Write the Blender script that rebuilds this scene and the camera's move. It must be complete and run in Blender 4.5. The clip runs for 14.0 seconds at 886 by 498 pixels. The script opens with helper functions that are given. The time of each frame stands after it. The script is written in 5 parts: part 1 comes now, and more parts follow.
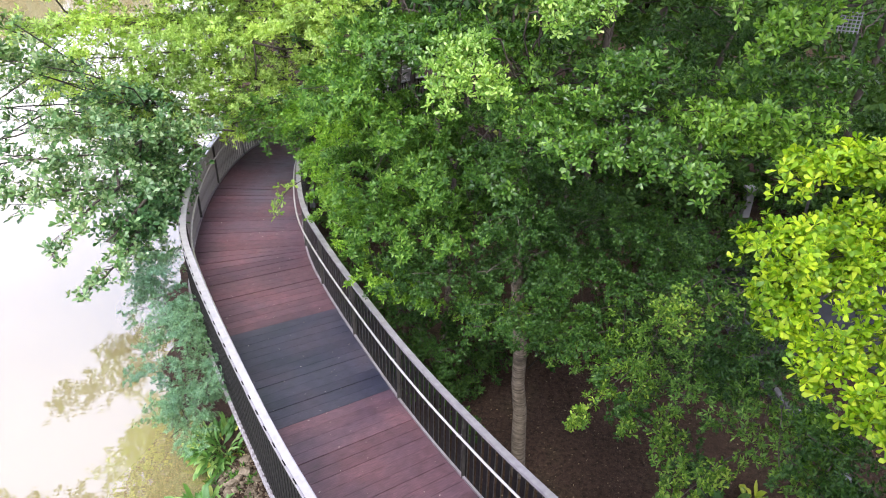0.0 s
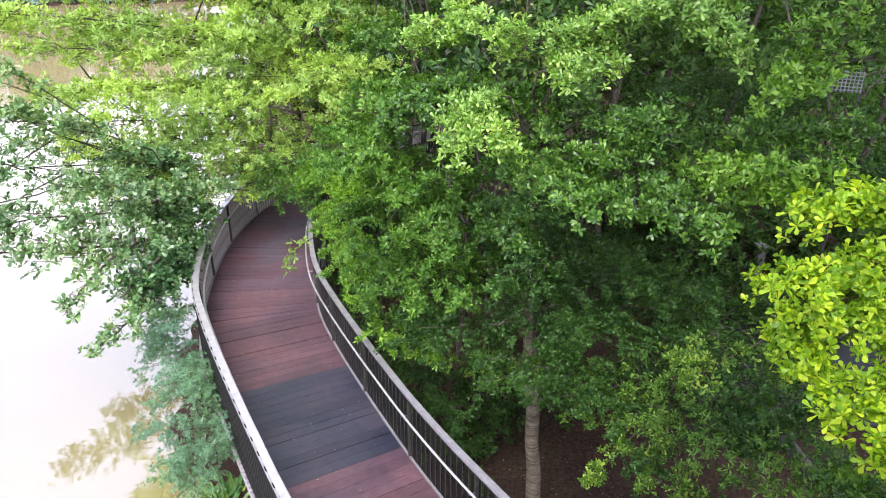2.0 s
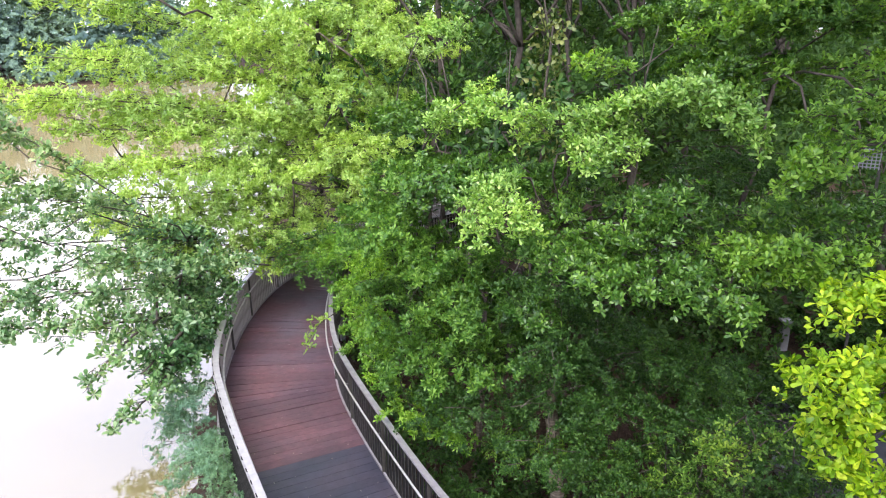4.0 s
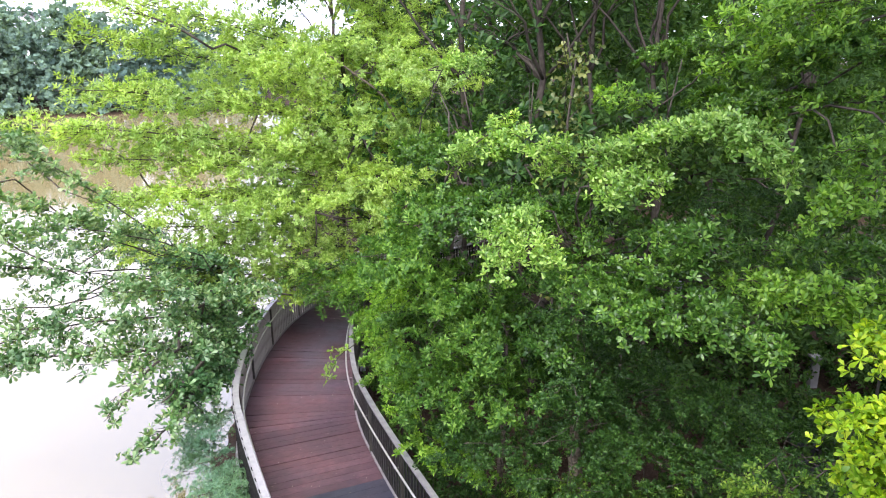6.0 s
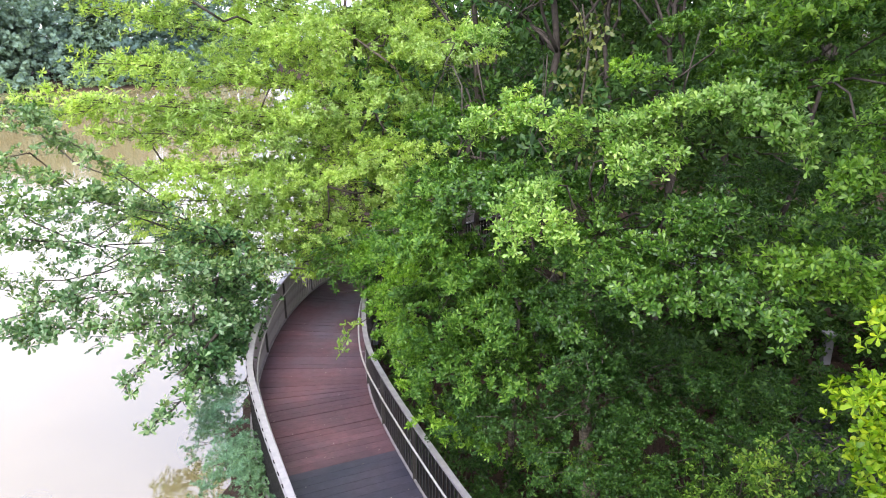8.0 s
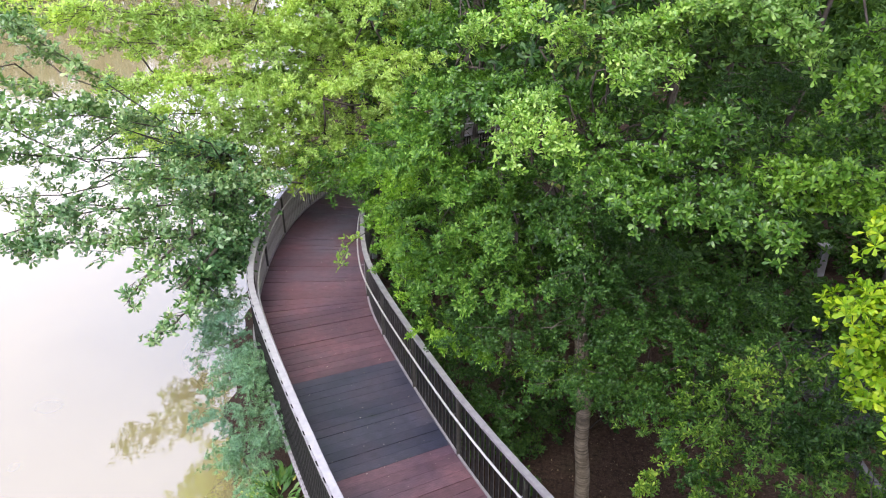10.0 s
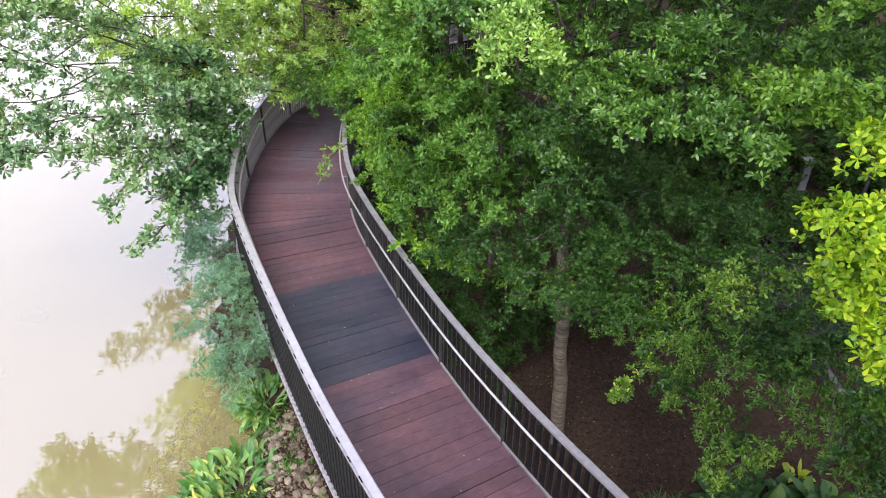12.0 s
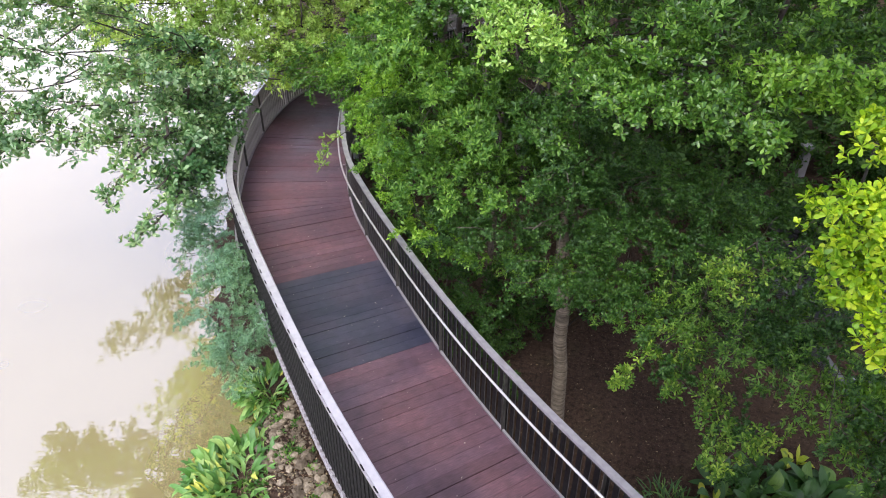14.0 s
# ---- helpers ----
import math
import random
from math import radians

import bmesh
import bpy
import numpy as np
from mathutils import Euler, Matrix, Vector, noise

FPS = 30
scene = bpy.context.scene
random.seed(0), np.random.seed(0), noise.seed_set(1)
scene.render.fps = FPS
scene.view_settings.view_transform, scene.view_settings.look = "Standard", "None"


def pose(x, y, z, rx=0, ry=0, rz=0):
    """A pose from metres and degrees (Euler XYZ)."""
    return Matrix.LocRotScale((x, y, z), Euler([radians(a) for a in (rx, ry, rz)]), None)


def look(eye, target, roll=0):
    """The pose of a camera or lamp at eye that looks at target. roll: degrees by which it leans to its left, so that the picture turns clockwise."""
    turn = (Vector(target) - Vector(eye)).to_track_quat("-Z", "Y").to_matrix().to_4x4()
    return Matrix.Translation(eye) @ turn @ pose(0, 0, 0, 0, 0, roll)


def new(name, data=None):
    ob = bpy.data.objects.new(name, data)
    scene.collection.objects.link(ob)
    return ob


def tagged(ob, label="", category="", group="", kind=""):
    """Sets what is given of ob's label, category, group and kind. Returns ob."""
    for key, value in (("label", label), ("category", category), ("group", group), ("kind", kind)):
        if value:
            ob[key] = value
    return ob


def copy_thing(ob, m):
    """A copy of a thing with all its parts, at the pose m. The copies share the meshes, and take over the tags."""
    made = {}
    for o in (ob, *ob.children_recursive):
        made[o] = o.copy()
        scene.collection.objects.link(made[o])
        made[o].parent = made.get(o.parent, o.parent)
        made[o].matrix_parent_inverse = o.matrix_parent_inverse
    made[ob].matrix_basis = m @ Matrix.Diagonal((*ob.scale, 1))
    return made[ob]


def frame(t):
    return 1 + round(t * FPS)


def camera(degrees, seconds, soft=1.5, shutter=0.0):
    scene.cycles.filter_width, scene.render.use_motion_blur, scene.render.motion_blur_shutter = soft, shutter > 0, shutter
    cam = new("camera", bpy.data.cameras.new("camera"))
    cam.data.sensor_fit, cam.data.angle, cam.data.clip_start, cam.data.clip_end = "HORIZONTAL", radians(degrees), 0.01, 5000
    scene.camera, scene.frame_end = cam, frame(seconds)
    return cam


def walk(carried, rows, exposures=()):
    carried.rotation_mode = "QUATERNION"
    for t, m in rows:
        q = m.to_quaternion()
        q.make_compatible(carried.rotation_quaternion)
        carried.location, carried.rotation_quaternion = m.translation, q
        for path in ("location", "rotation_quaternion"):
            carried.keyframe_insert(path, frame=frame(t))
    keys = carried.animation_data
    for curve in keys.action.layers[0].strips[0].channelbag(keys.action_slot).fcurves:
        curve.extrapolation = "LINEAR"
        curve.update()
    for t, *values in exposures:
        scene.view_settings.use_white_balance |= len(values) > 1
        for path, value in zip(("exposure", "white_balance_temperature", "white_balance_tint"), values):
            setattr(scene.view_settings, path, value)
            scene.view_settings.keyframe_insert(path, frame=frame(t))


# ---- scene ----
# ---- camera ----
cam = camera(66.2, 14.0, soft=1.1)
# seconds, place, turn to the left, tilt and lean in degrees
PATH = [
    (0, 0.081, -0.065, 6.598, -3.77, -28.93, 0.53),
    (0.5, 0.085, -0.049, 6.585, -3.63, -27.79, 0.62),
    (1, 0.092, -0.068, 6.561, -3.22, -26.35, 0.33),
    (1.5, 0.074, -0.110, 6.515, -3.15, -24.63, 0.32),
    (2, 0.058, -0.142, 6.507, -2.81, -23.64, -0.04),
    (2.5, 0.041, -0.159, 6.556, -2.29, -21.82, -0.38),
    (3, 0.023, -0.130, 6.591, -1.99, -20.16, -0.52),
    (3.5, 0.028, -0.123, 6.613, -1.51, -19.08, -0.30),
    (4, 0.010, -0.128, 6.631, -1.27, -17.80, -0.47),
    (4.2, 0.010, -0.128, 6.631, -1.33, -17.25, -0.47),
    (5.3, 0.010, -0.100, 6.650, -0.20, -14.90, -0.50),
    (6.3, 0.009, -0.074, 6.659, 0.69, -15.97, -0.51),
    (6.5, 0.009, -0.074, 6.659, 0.69, -16.39, -0.51),
    (7, 0.004, -0.068, 6.656, 0.59, -16.39, -0.64),
    (7.2, 0.004, -0.068, 6.656, 1.00, -16.47, -0.64),
    (9.3, -0.007, -0.054, 6.634, 1.90, -21.70, -0.68),
    (9.5, -0.007, -0.054, 6.634, 1.70, -22.71, -0.68),
    (10, -0.001, -0.047, 6.626, 1.59, -24.61, -0.78),
    (10.5, 0.017, -0.036, 6.609, 1.07, -26.85, -0.36),
    (11, 0.019, -0.036, 6.598, 0.62, -28.31, -0.02),
    (11.5, 0.012, -0.028, 6.612, 0.04, -30.32, 0.17),
    (12, 0.022, -0.018, 6.598, 0.18, -31.95, 0.10),
    (12.5, 0.015, -0.017, 6.597, 0.40, -33.35, 0.04),
    (13, 0.001, -0.008, 6.588, -0.16, -33.70, 0.11),
    (13.5, 0.002, -0.002, 6.572, -0.48, -33.30, 0.26),
    (14, -0.000, 0.000, 6.600, 0.00, -33.00, -0.00),
]
walk(cam, [(t, pose(x, y, z, 90 + tilt, 0, turn) @ pose(0, 0, 0, 0, 0, lean)) for t, x, y, z, turn, tilt, lean in PATH],
     exposures=[(0, 1.99), (3, 2.03), (4, 2.0), (6.5, 1.9), (9.5, 1.8), (14, 1.74)])

# ---- light ----
SUN_ELEVATION, SUN_TURN = radians(54), radians(-172)
world = bpy.data.worlds.new("world")
scene.world = world
world.use_nodes = True
wn = world.node_tree
wn.nodes.clear()
sky = wn.nodes.new("ShaderNodeTexSky")
sky.sky_type, sky.sun_disc = "NISHITA", False
sky.sun_elevation, sky.sun_rotation = SUN_ELEVATION, SUN_TURN
sky.dust_density, sky.air_density = 1.0, 1.0
pale = wn.nodes.new("ShaderNodeHueSaturation")
pale.inputs["Saturation"].default_value = 0.12
back = wn.nodes.new("ShaderNodeBackground")
back.inputs["Strength"].default_value = 0.165
wout = wn.nodes.new("ShaderNodeOutputWorld")
wn.links.new(sky.outputs["Color"], pale.inputs["Color"])
cool = wn.nodes.new("ShaderNodeMix")
cool.data_type, cool.blend_type = "RGBA", "MULTIPLY"
cool.inputs["Factor"].default_value = 1.0
cool.inputs[7].default_value = (0.985, 1.0, 1.25, 1)
wn.links.new(pale.outputs["Color"], cool.inputs[6])
wn.links.new(cool.outputs[2], back.inputs["Color"])
wn.links.new(back.outputs["Background"], wout.inputs["Surface"])
sun_data = bpy.data.lights.new("sun", "SUN")
sun_data.energy, sun_data.angle, sun_data.color = 1.4, radians(35), (1.0, 0.97, 0.9)
sun = new("sun", sun_data)
sun_way = Vector((math.sin(SUN_TURN) * math.cos(SUN_ELEVATION), math.cos(SUN_TURN) * math.cos(SUN_ELEVATION), math.sin(SUN_ELEVATION)))
sun.matrix_world = look(sun_way * 60, (0, 0, 0))

# ---- materials ----
def nodes_of(name):
    m = bpy.data.materials.new(name)
    m.use_nodes = True
    t = m.node_tree
    return m, t, t.nodes["Principled BSDF"]


def link(t, a, b):
    t.links.new(a, b)


def ramp(t, fac, stops):
    r = t.nodes.new("ShaderNodeValToRGB")
    e = r.color_ramp.elements
    while len(e) < len(stops):
        e.new(0.5)
    for k, (p, c) in zip(e, stops):
        k.position, k.color = p, (*c, 1)
    link(t, fac, r.inputs["Fac"])
    return r.outputs["Color"]


def noise_tex(t, scale, detail=4, stretch=None, rough=0.55, source="Object"):
    c = t.nodes.new("ShaderNodeTexCoord")
    out = c.outputs[source]
    if stretch:
        mp = t.nodes.new("ShaderNodeMapping")
        mp.inputs["Scale"].default_value = stretch
        link(t, out, mp.inputs["Vector"])
        out = mp.outputs["Vector"]
    n = t.nodes.new("ShaderNodeTexNoise")
    n.inputs["Scale"].default_value, n.inputs["Detail"].default_value, n.inputs["Roughness"].default_value = scale, detail, rough
    link(t, out, n.inputs["Vector"])
    return n.outputs["Fac"]


def mixed(t, fac, a, b, how="MIX"):
    m = t.nodes.new("ShaderNodeMix")
    m.data_type, m.blend_type = "RGBA", how
    ins = [s for s in m.inputs if s.enabled]
    for s, v in zip(ins, (fac, a, b)):
        if isinstance(v, (int, float)):
            s.default_value = v
        elif isinstance(v, tuple):
            s.default_value = (*v, 1)
        else:
            link(t, v, s)
    return [s for s in m.outputs if s.enabled][0]


def bumped(t, b, height, strength, distance=0.01):
    n = t.nodes.new("ShaderNodeBump")
    n.inputs["Strength"].default_value, n.inputs["Distance"].default_value = strength, distance
    link(t, height, n.inputs["Height"])
    link(t, n.outputs["Normal"], b.inputs["Normal"])


def leaf_material(name, dark, mid, light, glow=0.35, gloss=0.4, patch=0.6, shine=0.42):
    """Leaf: each one of its own tone, larger drifts of tone, light through the blade."""
    m, t, b = nodes_of(name)
    g = t.nodes.new("ShaderNodeNewGeometry")
    col = ramp(t, g.outputs["Random Per Island"], [(0.0, dark), (0.5, mid), (1.0, light)])
    drift = noise_tex(t, patch, 2)
    tone = ramp(t, drift, [(0.35, (0.72, 0.78, 0.8)), (0.65, (1.2, 1.15, 0.95))])
    col = mixed(t, 1.0, col, tone, "MULTIPLY")
    link(t, col, b.inputs["Base Color"])
    b.inputs["Roughness"].default_value = gloss
    b.inputs["Specular IOR Level"].default_value = shine
    tr = t.nodes.new("ShaderNodeBsdfTranslucent")
    warm = mixed(t, 1.0, col, (1.3, 1.3, 0.5), "MULTIPLY")
    link(t, warm, tr.inputs["Color"])
    mx = t.nodes.new("ShaderNodeMixShader")
    mx.inputs["Fac"].default_value = glow
    link(t, b.outputs["BSDF"], mx.inputs[1])
    link(t, tr.outputs["BSDF"], mx.inputs[2])
    link(t, mx.outputs["Shader"], t.nodes["Material Output"].inputs["Surface"])
    return m


def plank_material(name, dark, mid, light, rough):
    m, t, b = nodes_of(name)
    o = t.nodes.new("ShaderNodeObjectInfo")
    col = ramp(t, o.outputs["Random"], [(0.0, dark), (0.5, mid), (1.0, light)])
    grain = noise_tex(t, 6, 6, (1.2, 16, 16), source="Object")
    col = mixed(t, 1.0, col, ramp(t, grain, [(0.3, (0.6, 0.58, 0.58)), (0.7, (1.28, 1.26, 1.28))]), "MULTIPLY")
    g = t.nodes.new("ShaderNodeNewGeometry")
    wet = t.nodes.new("ShaderNodeTexNoise")
    wet.inputs["Scale"].default_value, wet.inputs["Detail"].default_value = 1.1, 6
    link(t, g.outputs["Position"], wet.inputs["Vector"])
    fine = t.nodes.new("ShaderNodeTexNoise")
    fine.inputs["Scale"].default_value, fine.inputs["Detail"].default_value = 7.0, 5
    link(t, g.outputs["Position"], fine.inputs["Vector"])
    col = mixed(t, 1.0, col, ramp(t, wet.outputs["Fac"], [(0.34, (0.66, 0.73, 0.84)), (0.5, (0.96, 0.97, 1.0)), (0.64, (1.12, 1.01, 0.99))]), "MULTIPLY")
    col = mixed(t, 1.0, col, ramp(t, fine.outputs["Fac"], [(0.3, (0.8, 0.8, 0.82)), (0.7, (1.15, 1.14, 1.14))]), "MULTIPLY")
    link(t, col, b.inputs["Base Color"])
    link(t, ramp(t, wet.outputs["Fac"], [(0.35, (rough * 0.7,) * 3), (0.65, (rough * 1.3,) * 3)]), b.inputs["Roughness"])
    bumped(t, b, grain, 0.12, 0.003)
    return m


def metal_material(name, color, rough, metallic=0.0, dirt=0.25, scale=9):
    m, t, b = nodes_of(name)
    n = noise_tex(t, scale, 6)
    col = mixed(t, 1.0, color, ramp(t, n, [(0.3, (1 - dirt,) * 3), (0.65, (1.08, 1.08, 1.06))]), "MULTIPLY")
    link(t, col, b.inputs["Base Color"])
    b.inputs["Metallic"].default_value = metallic
    link(t, ramp(t, n, [(0.3, (rough * 1.4,) * 3), (0.7, (rough * 0.8,) * 3)]), b.inputs["Roughness"])
    bumped(t, b, noise_tex(t, scale * 12, 3), 0.1, 0.002)
    return m


def stone_material(name, a, c, scale=3):
    m, t, b = nodes_of(name)
    o = t.nodes.new("ShaderNodeObjectInfo")
    n = noise_tex(t, scale, 7)
    col = mixed(t, o.outputs["Random"], a, c)
    col = mixed(t, 1.0, col, ramp(t, n, [(0.3, (0.6, 0.58, 0.52)), (0.7, (1.2, 1.2, 1.2))]), "MULTIPLY")
    link(t, col, b.inputs["Base Color"])
    b.inputs["Roughness"].default_value = 0.85
    bumped(t, b, noise_tex(t, scale * 8, 5), 0.5, 0.01)
    return m


def bark_material(name, a, c, ring=9.0):
    m, t, b = nodes_of(name)
    rings = noise_tex(t, 1.0, 4, (3.0, 3.0, ring))
    fine = noise_tex(t, 16, 6)
    col = mixed(t, 1.0, ramp(t, rings, [(0.35, a), (0.62, c)]), ramp(t, fine, [(0.3, (0.65, 0.65, 0.65)), (0.7, (1.2, 1.2, 1.2))]), "MULTIPLY")
    link(t, col, b.inputs["Base Color"])
    b.inputs["Roughness"].default_value = 0.85
    bumped(t, b, mixed(t, 0.4, rings, fine), 0.6, 0.02)
    return m


def soil_material():
    m, t, b = nodes_of("soil")
    big = noise_tex(t, 0.6, 5)
    fine = noise_tex(t, 14, 8, rough=0.7)
    litter = noise_tex(t, 45, 3)
    col = ramp(t, big, [(0.3, (0.026, 0.0155, 0.0115)), (0.55, (0.043, 0.026, 0.0185)), (0.75, (0.043, 0.034, 0.019))])
    col = mixed(t, 1.0, col, ramp(t, fine, [(0.32, (0.35, 0.35, 0.35)), (0.68, (1.65, 1.6, 1.5))]), "MULTIPLY")
    col = mixed(t, ramp(t, litter, [(0.57, (0, 0, 0)), (0.68, (0.6, 0.6, 0.6))]), col, (0.1, 0.07, 0.045))
    link(t, col, b.inputs["Base Color"])
    b.inputs["Roughness"].default_value = 0.95
    bumped(t, b, fine, 1.0, 0.05)
    return m


def water_material():
    m, t, b = nodes_of("muddy_water")
    n = noise_tex(t, 0.12, 3)
    link(t, ramp(t, n, [(0.3, (0.24, 0.188, 0.086)), (0.7, (0.28, 0.225, 0.115))]), b.inputs["Base Color"])
    b.inputs["Roughness"].default_value = 0.5
    b.inputs["Specular IOR Level"].default_value = 0.0
    gl = t.nodes.new("ShaderNodeBsdfGlossy")
    gl.inputs["Roughness"].default_value = 0.004
    fr = t.nodes.new("ShaderNodeFresnel")
    fr.inputs["IOR"].default_value = 4.6
    bump = t.nodes.new("ShaderNodeBump")
    bump.inputs["Strength"].default_value, bump.inputs["Distance"].default_value = 0.03, 0.03
    link(t, noise_tex(t, 5, 1, (1.0, 2.4, 1.0)), bump.inputs["Height"])
    link(t, bump.outputs["Normal"], gl.inputs["Normal"])
    mx = t.nodes.new("ShaderNodeMixShader")
    link(t, fr.outputs["Fac"], mx.inputs["Fac"])
    link(t, b.outputs["BSDF"], mx.inputs[1])
    link(t, gl.outputs["BSDF"], mx.inputs[2])
    link(t, mx.outputs["Shader"], t.nodes["Material Output"].inputs["Surface"])
    return m


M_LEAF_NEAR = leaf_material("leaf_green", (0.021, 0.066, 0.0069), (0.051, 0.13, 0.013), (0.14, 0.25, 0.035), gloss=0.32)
# paler copy of the crown's green: light on the ridge boughs as colour
M_LEAF_BRIGHT = leaf_material("leaf_lit", (0.085, 0.19, 0.026), (0.19, 0.345, 0.054), (0.42, 0.56, 0.175), glow=0.4, gloss=0.3)
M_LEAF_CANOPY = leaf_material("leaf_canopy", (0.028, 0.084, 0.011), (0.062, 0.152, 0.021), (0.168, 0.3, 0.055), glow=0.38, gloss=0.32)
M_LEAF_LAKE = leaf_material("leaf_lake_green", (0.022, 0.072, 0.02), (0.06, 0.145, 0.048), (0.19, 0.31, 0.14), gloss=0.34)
M_LEAF_MID = leaf_material("leaf_mid_green", (0.029, 0.086, 0.012), (0.066, 0.16, 0.023), (0.16, 0.285, 0.052), glow=0.38, gloss=0.45, shine=0.3)
# brighter green that paints light onto the outer boughs
M_LEAF_EDGE = leaf_material("leaf_edge_lit", (0.06, 0.15, 0.014), (0.13, 0.27, 0.026), (0.26, 0.42, 0.065), glow=0.42, gloss=0.4)
M_LEAF_SUN = leaf_material("leaf_yellow_green", (0.175, 0.295, 0.058), (0.31, 0.45, 0.1), (0.49, 0.61, 0.23), glow=0.5, gloss=0.4)
# fine leaves darkened to carry the canopy's shade in their colour
M_LEAF_FINE = leaf_material("leaf_fine_shaded", (0.011, 0.041, 0.006), (0.024, 0.074, 0.011), (0.076, 0.152, 0.029), glow=0.22, gloss=0.45, shine=0.3)
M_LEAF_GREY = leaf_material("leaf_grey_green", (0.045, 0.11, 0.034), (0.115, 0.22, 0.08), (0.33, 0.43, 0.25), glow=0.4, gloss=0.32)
M_LEAF_LIME = leaf_material("leaf_lime", (0.1, 0.215, 0.009), (0.23, 0.385, 0.016), (0.45, 0.55, 0.038), glow=0.4, gloss=0.42, patch=4.0, shine=0.3)
M_LEAF_BLUE = leaf_material("leaf_blue_green", (0.064, 0.146, 0.088), (0.122, 0.235, 0.14), (0.225, 0.37, 0.225), glow=0.3)
# leaf tones lowered so the shade under the trees is in the colour
M_LEAF_DARK = leaf_material("leaf_shade_painted", (0.022, 0.056, 0.013), (0.041, 0.094, 0.02), (0.08, 0.145, 0.032), gloss=0.6, shine=0.2)
M_LEAF_VEIL = leaf_material("leaf_veil", (0.04, 0.11, 0.014), (0.092, 0.195, 0.027), (0.2, 0.33, 0.057), gloss=0.45, shine=0.3)
# light catching the twig ends, painted as a yellower leaf
M_LEAF_TIP = leaf_material("leaf_tip_lit", (0.042, 0.105, 0.012), (0.095, 0.19, 0.022), (0.26, 0.37, 0.06), gloss=0.5, shine=0.25)
M_LEAF_DRYISH = leaf_material("leaf_dry_green", (0.07, 0.06, 0.02), (0.14, 0.13, 0.04), (0.26, 0.24, 0.09), gloss=0.6, shine=0.2)
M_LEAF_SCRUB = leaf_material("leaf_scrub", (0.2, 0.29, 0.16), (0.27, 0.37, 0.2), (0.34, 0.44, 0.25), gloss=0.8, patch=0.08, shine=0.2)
# pale blue-green tones paint the distance haze into the far leaves
M_LEAF_FAR = leaf_material("leaf_far_hazed", (0.125, 0.19, 0.19), (0.15, 0.228, 0.21), (0.195, 0.285, 0.235), gloss=0.8, patch=0.08, shine=0.2)
M_PLANK = plank_material("plank_red_brown", (0.09, 0.048, 0.056), (0.104, 0.056, 0.066), (0.12, 0.066, 0.078), 0.46)
M_PLANK_DARK = plank_material("plank_blue_black", (0.031, 0.03, 0.044), (0.038, 0.0365, 0.052), (0.046, 0.044, 0.06), 0.42)
M_STEEL = metal_material("rail_steel", (0.43, 0.4, 0.425), 0.42, 0.6, 0.2)
M_CAP = metal_material("cap_steel", (0.52, 0.485, 0.51), 0.38, 0.6, 0.12)
M_TUBE = metal_material("tube_steel", (0.78, 0.75, 0.74), 0.36, 0.75, 0.12)
M_BAR = metal_material("slat_black", (0.011, 0.01, 0.01), 0.72, 0.0)
M_BAR_GLOSS = metal_material("slat_black_satin", (0.009, 0.0085, 0.008), 0.42, 0.0, 0.4, 14)
# lighter grey that paints the highlight on the black slats' edges
M_EDGE = metal_material("slat_edge_lit", (0.1, 0.098, 0.098), 0.4, 0.3)
M_SLAT = metal_material("slat_pale_grey", (0.44, 0.4, 0.385), 0.75, 0.0, 0.4, 5)
M_FRAME = metal_material("frame_dark", (0.06, 0.055, 0.05), 0.6, 0.1)
M_STONE = stone_material("stone", (0.085, 0.066, 0.047), (0.27, 0.222, 0.165))
M_CONCRETE = stone_material("concrete", (0.09, 0.09, 0.1), (0.12, 0.12, 0.132), 1.5)
M_ASPHALT = stone_material("asphalt", (0.025, 0.026, 0.033), (0.028, 0.029, 0.036), 2)
M_BARK_PALE = bark_material("bark_pale", (0.07, 0.056, 0.04), (0.185, 0.15, 0.112), 45)
M_BARK = bark_material("bark_brown", (0.03, 0.025, 0.02), (0.085, 0.07, 0.058), 2)
M_WHITE = metal_material("white_wall", (0.78, 0.76, 0.74), 0.7, 0, 0.12, 1)
M_GREY = metal_material("grey_paint", (0.42, 0.43, 0.47), 0.6, 0, 0.3, 3)
M_POST = stone_material("post_concrete", (0.2, 0.2, 0.22), (0.24, 0.24, 0.27), 2)
M_SOIL, M_WATER = soil_material(), water_material()
M_FRAME.node_tree.nodes["Principled BSDF"].inputs["Specular IOR Level"].default_value = 0.3
for dull in (M_BAR, M_BAR_GLOSS, M_SOIL, M_BARK, M_BARK_PALE, M_STONE):
    dull.node_tree.nodes["Principled BSDF"].inputs["Specular IOR Level"].default_value = 0.15


# ---- building helpers ----
def fast_mesh(name, verts, tris, material, smooth=False):
    me = bpy.data.meshes.new(name)
    verts, tris = np.asarray(verts, np.float32), np.asarray(tris, np.int32)
    k = tris.shape[1]
    me.vertices.add(len(verts))
    me.vertices.foreach_set("co", verts.ravel())
    me.loops.add(tris.size)
    me.loops.foreach_set("vertex_index", tris.ravel())
    me.polygons.add(len(tris))
    me.polygons.foreach_set("loop_start", np.arange(0, tris.size, k, dtype=np.int32))
    if smooth:
        me.polygons.foreach_set("use_smooth", np.ones(len(tris), bool))
    me.update(calc_edges=True)
    me.materials.append(material)
    return me


def part_mesh(name, me, parent=None, label=""):
    ob = new(name, me)
    if parent:
        ob.parent = parent
    return tagged(ob, label)


def part(name, bm, material, parent=None, label="", smooth=False):
    me = bpy.data.meshes.new(name)
    for f in bm.faces:
        f.smooth = smooth
    bm.to_mesh(me)
    bm.free()
    me.materials.append(material)
    return part_mesh(name, me, parent, label)


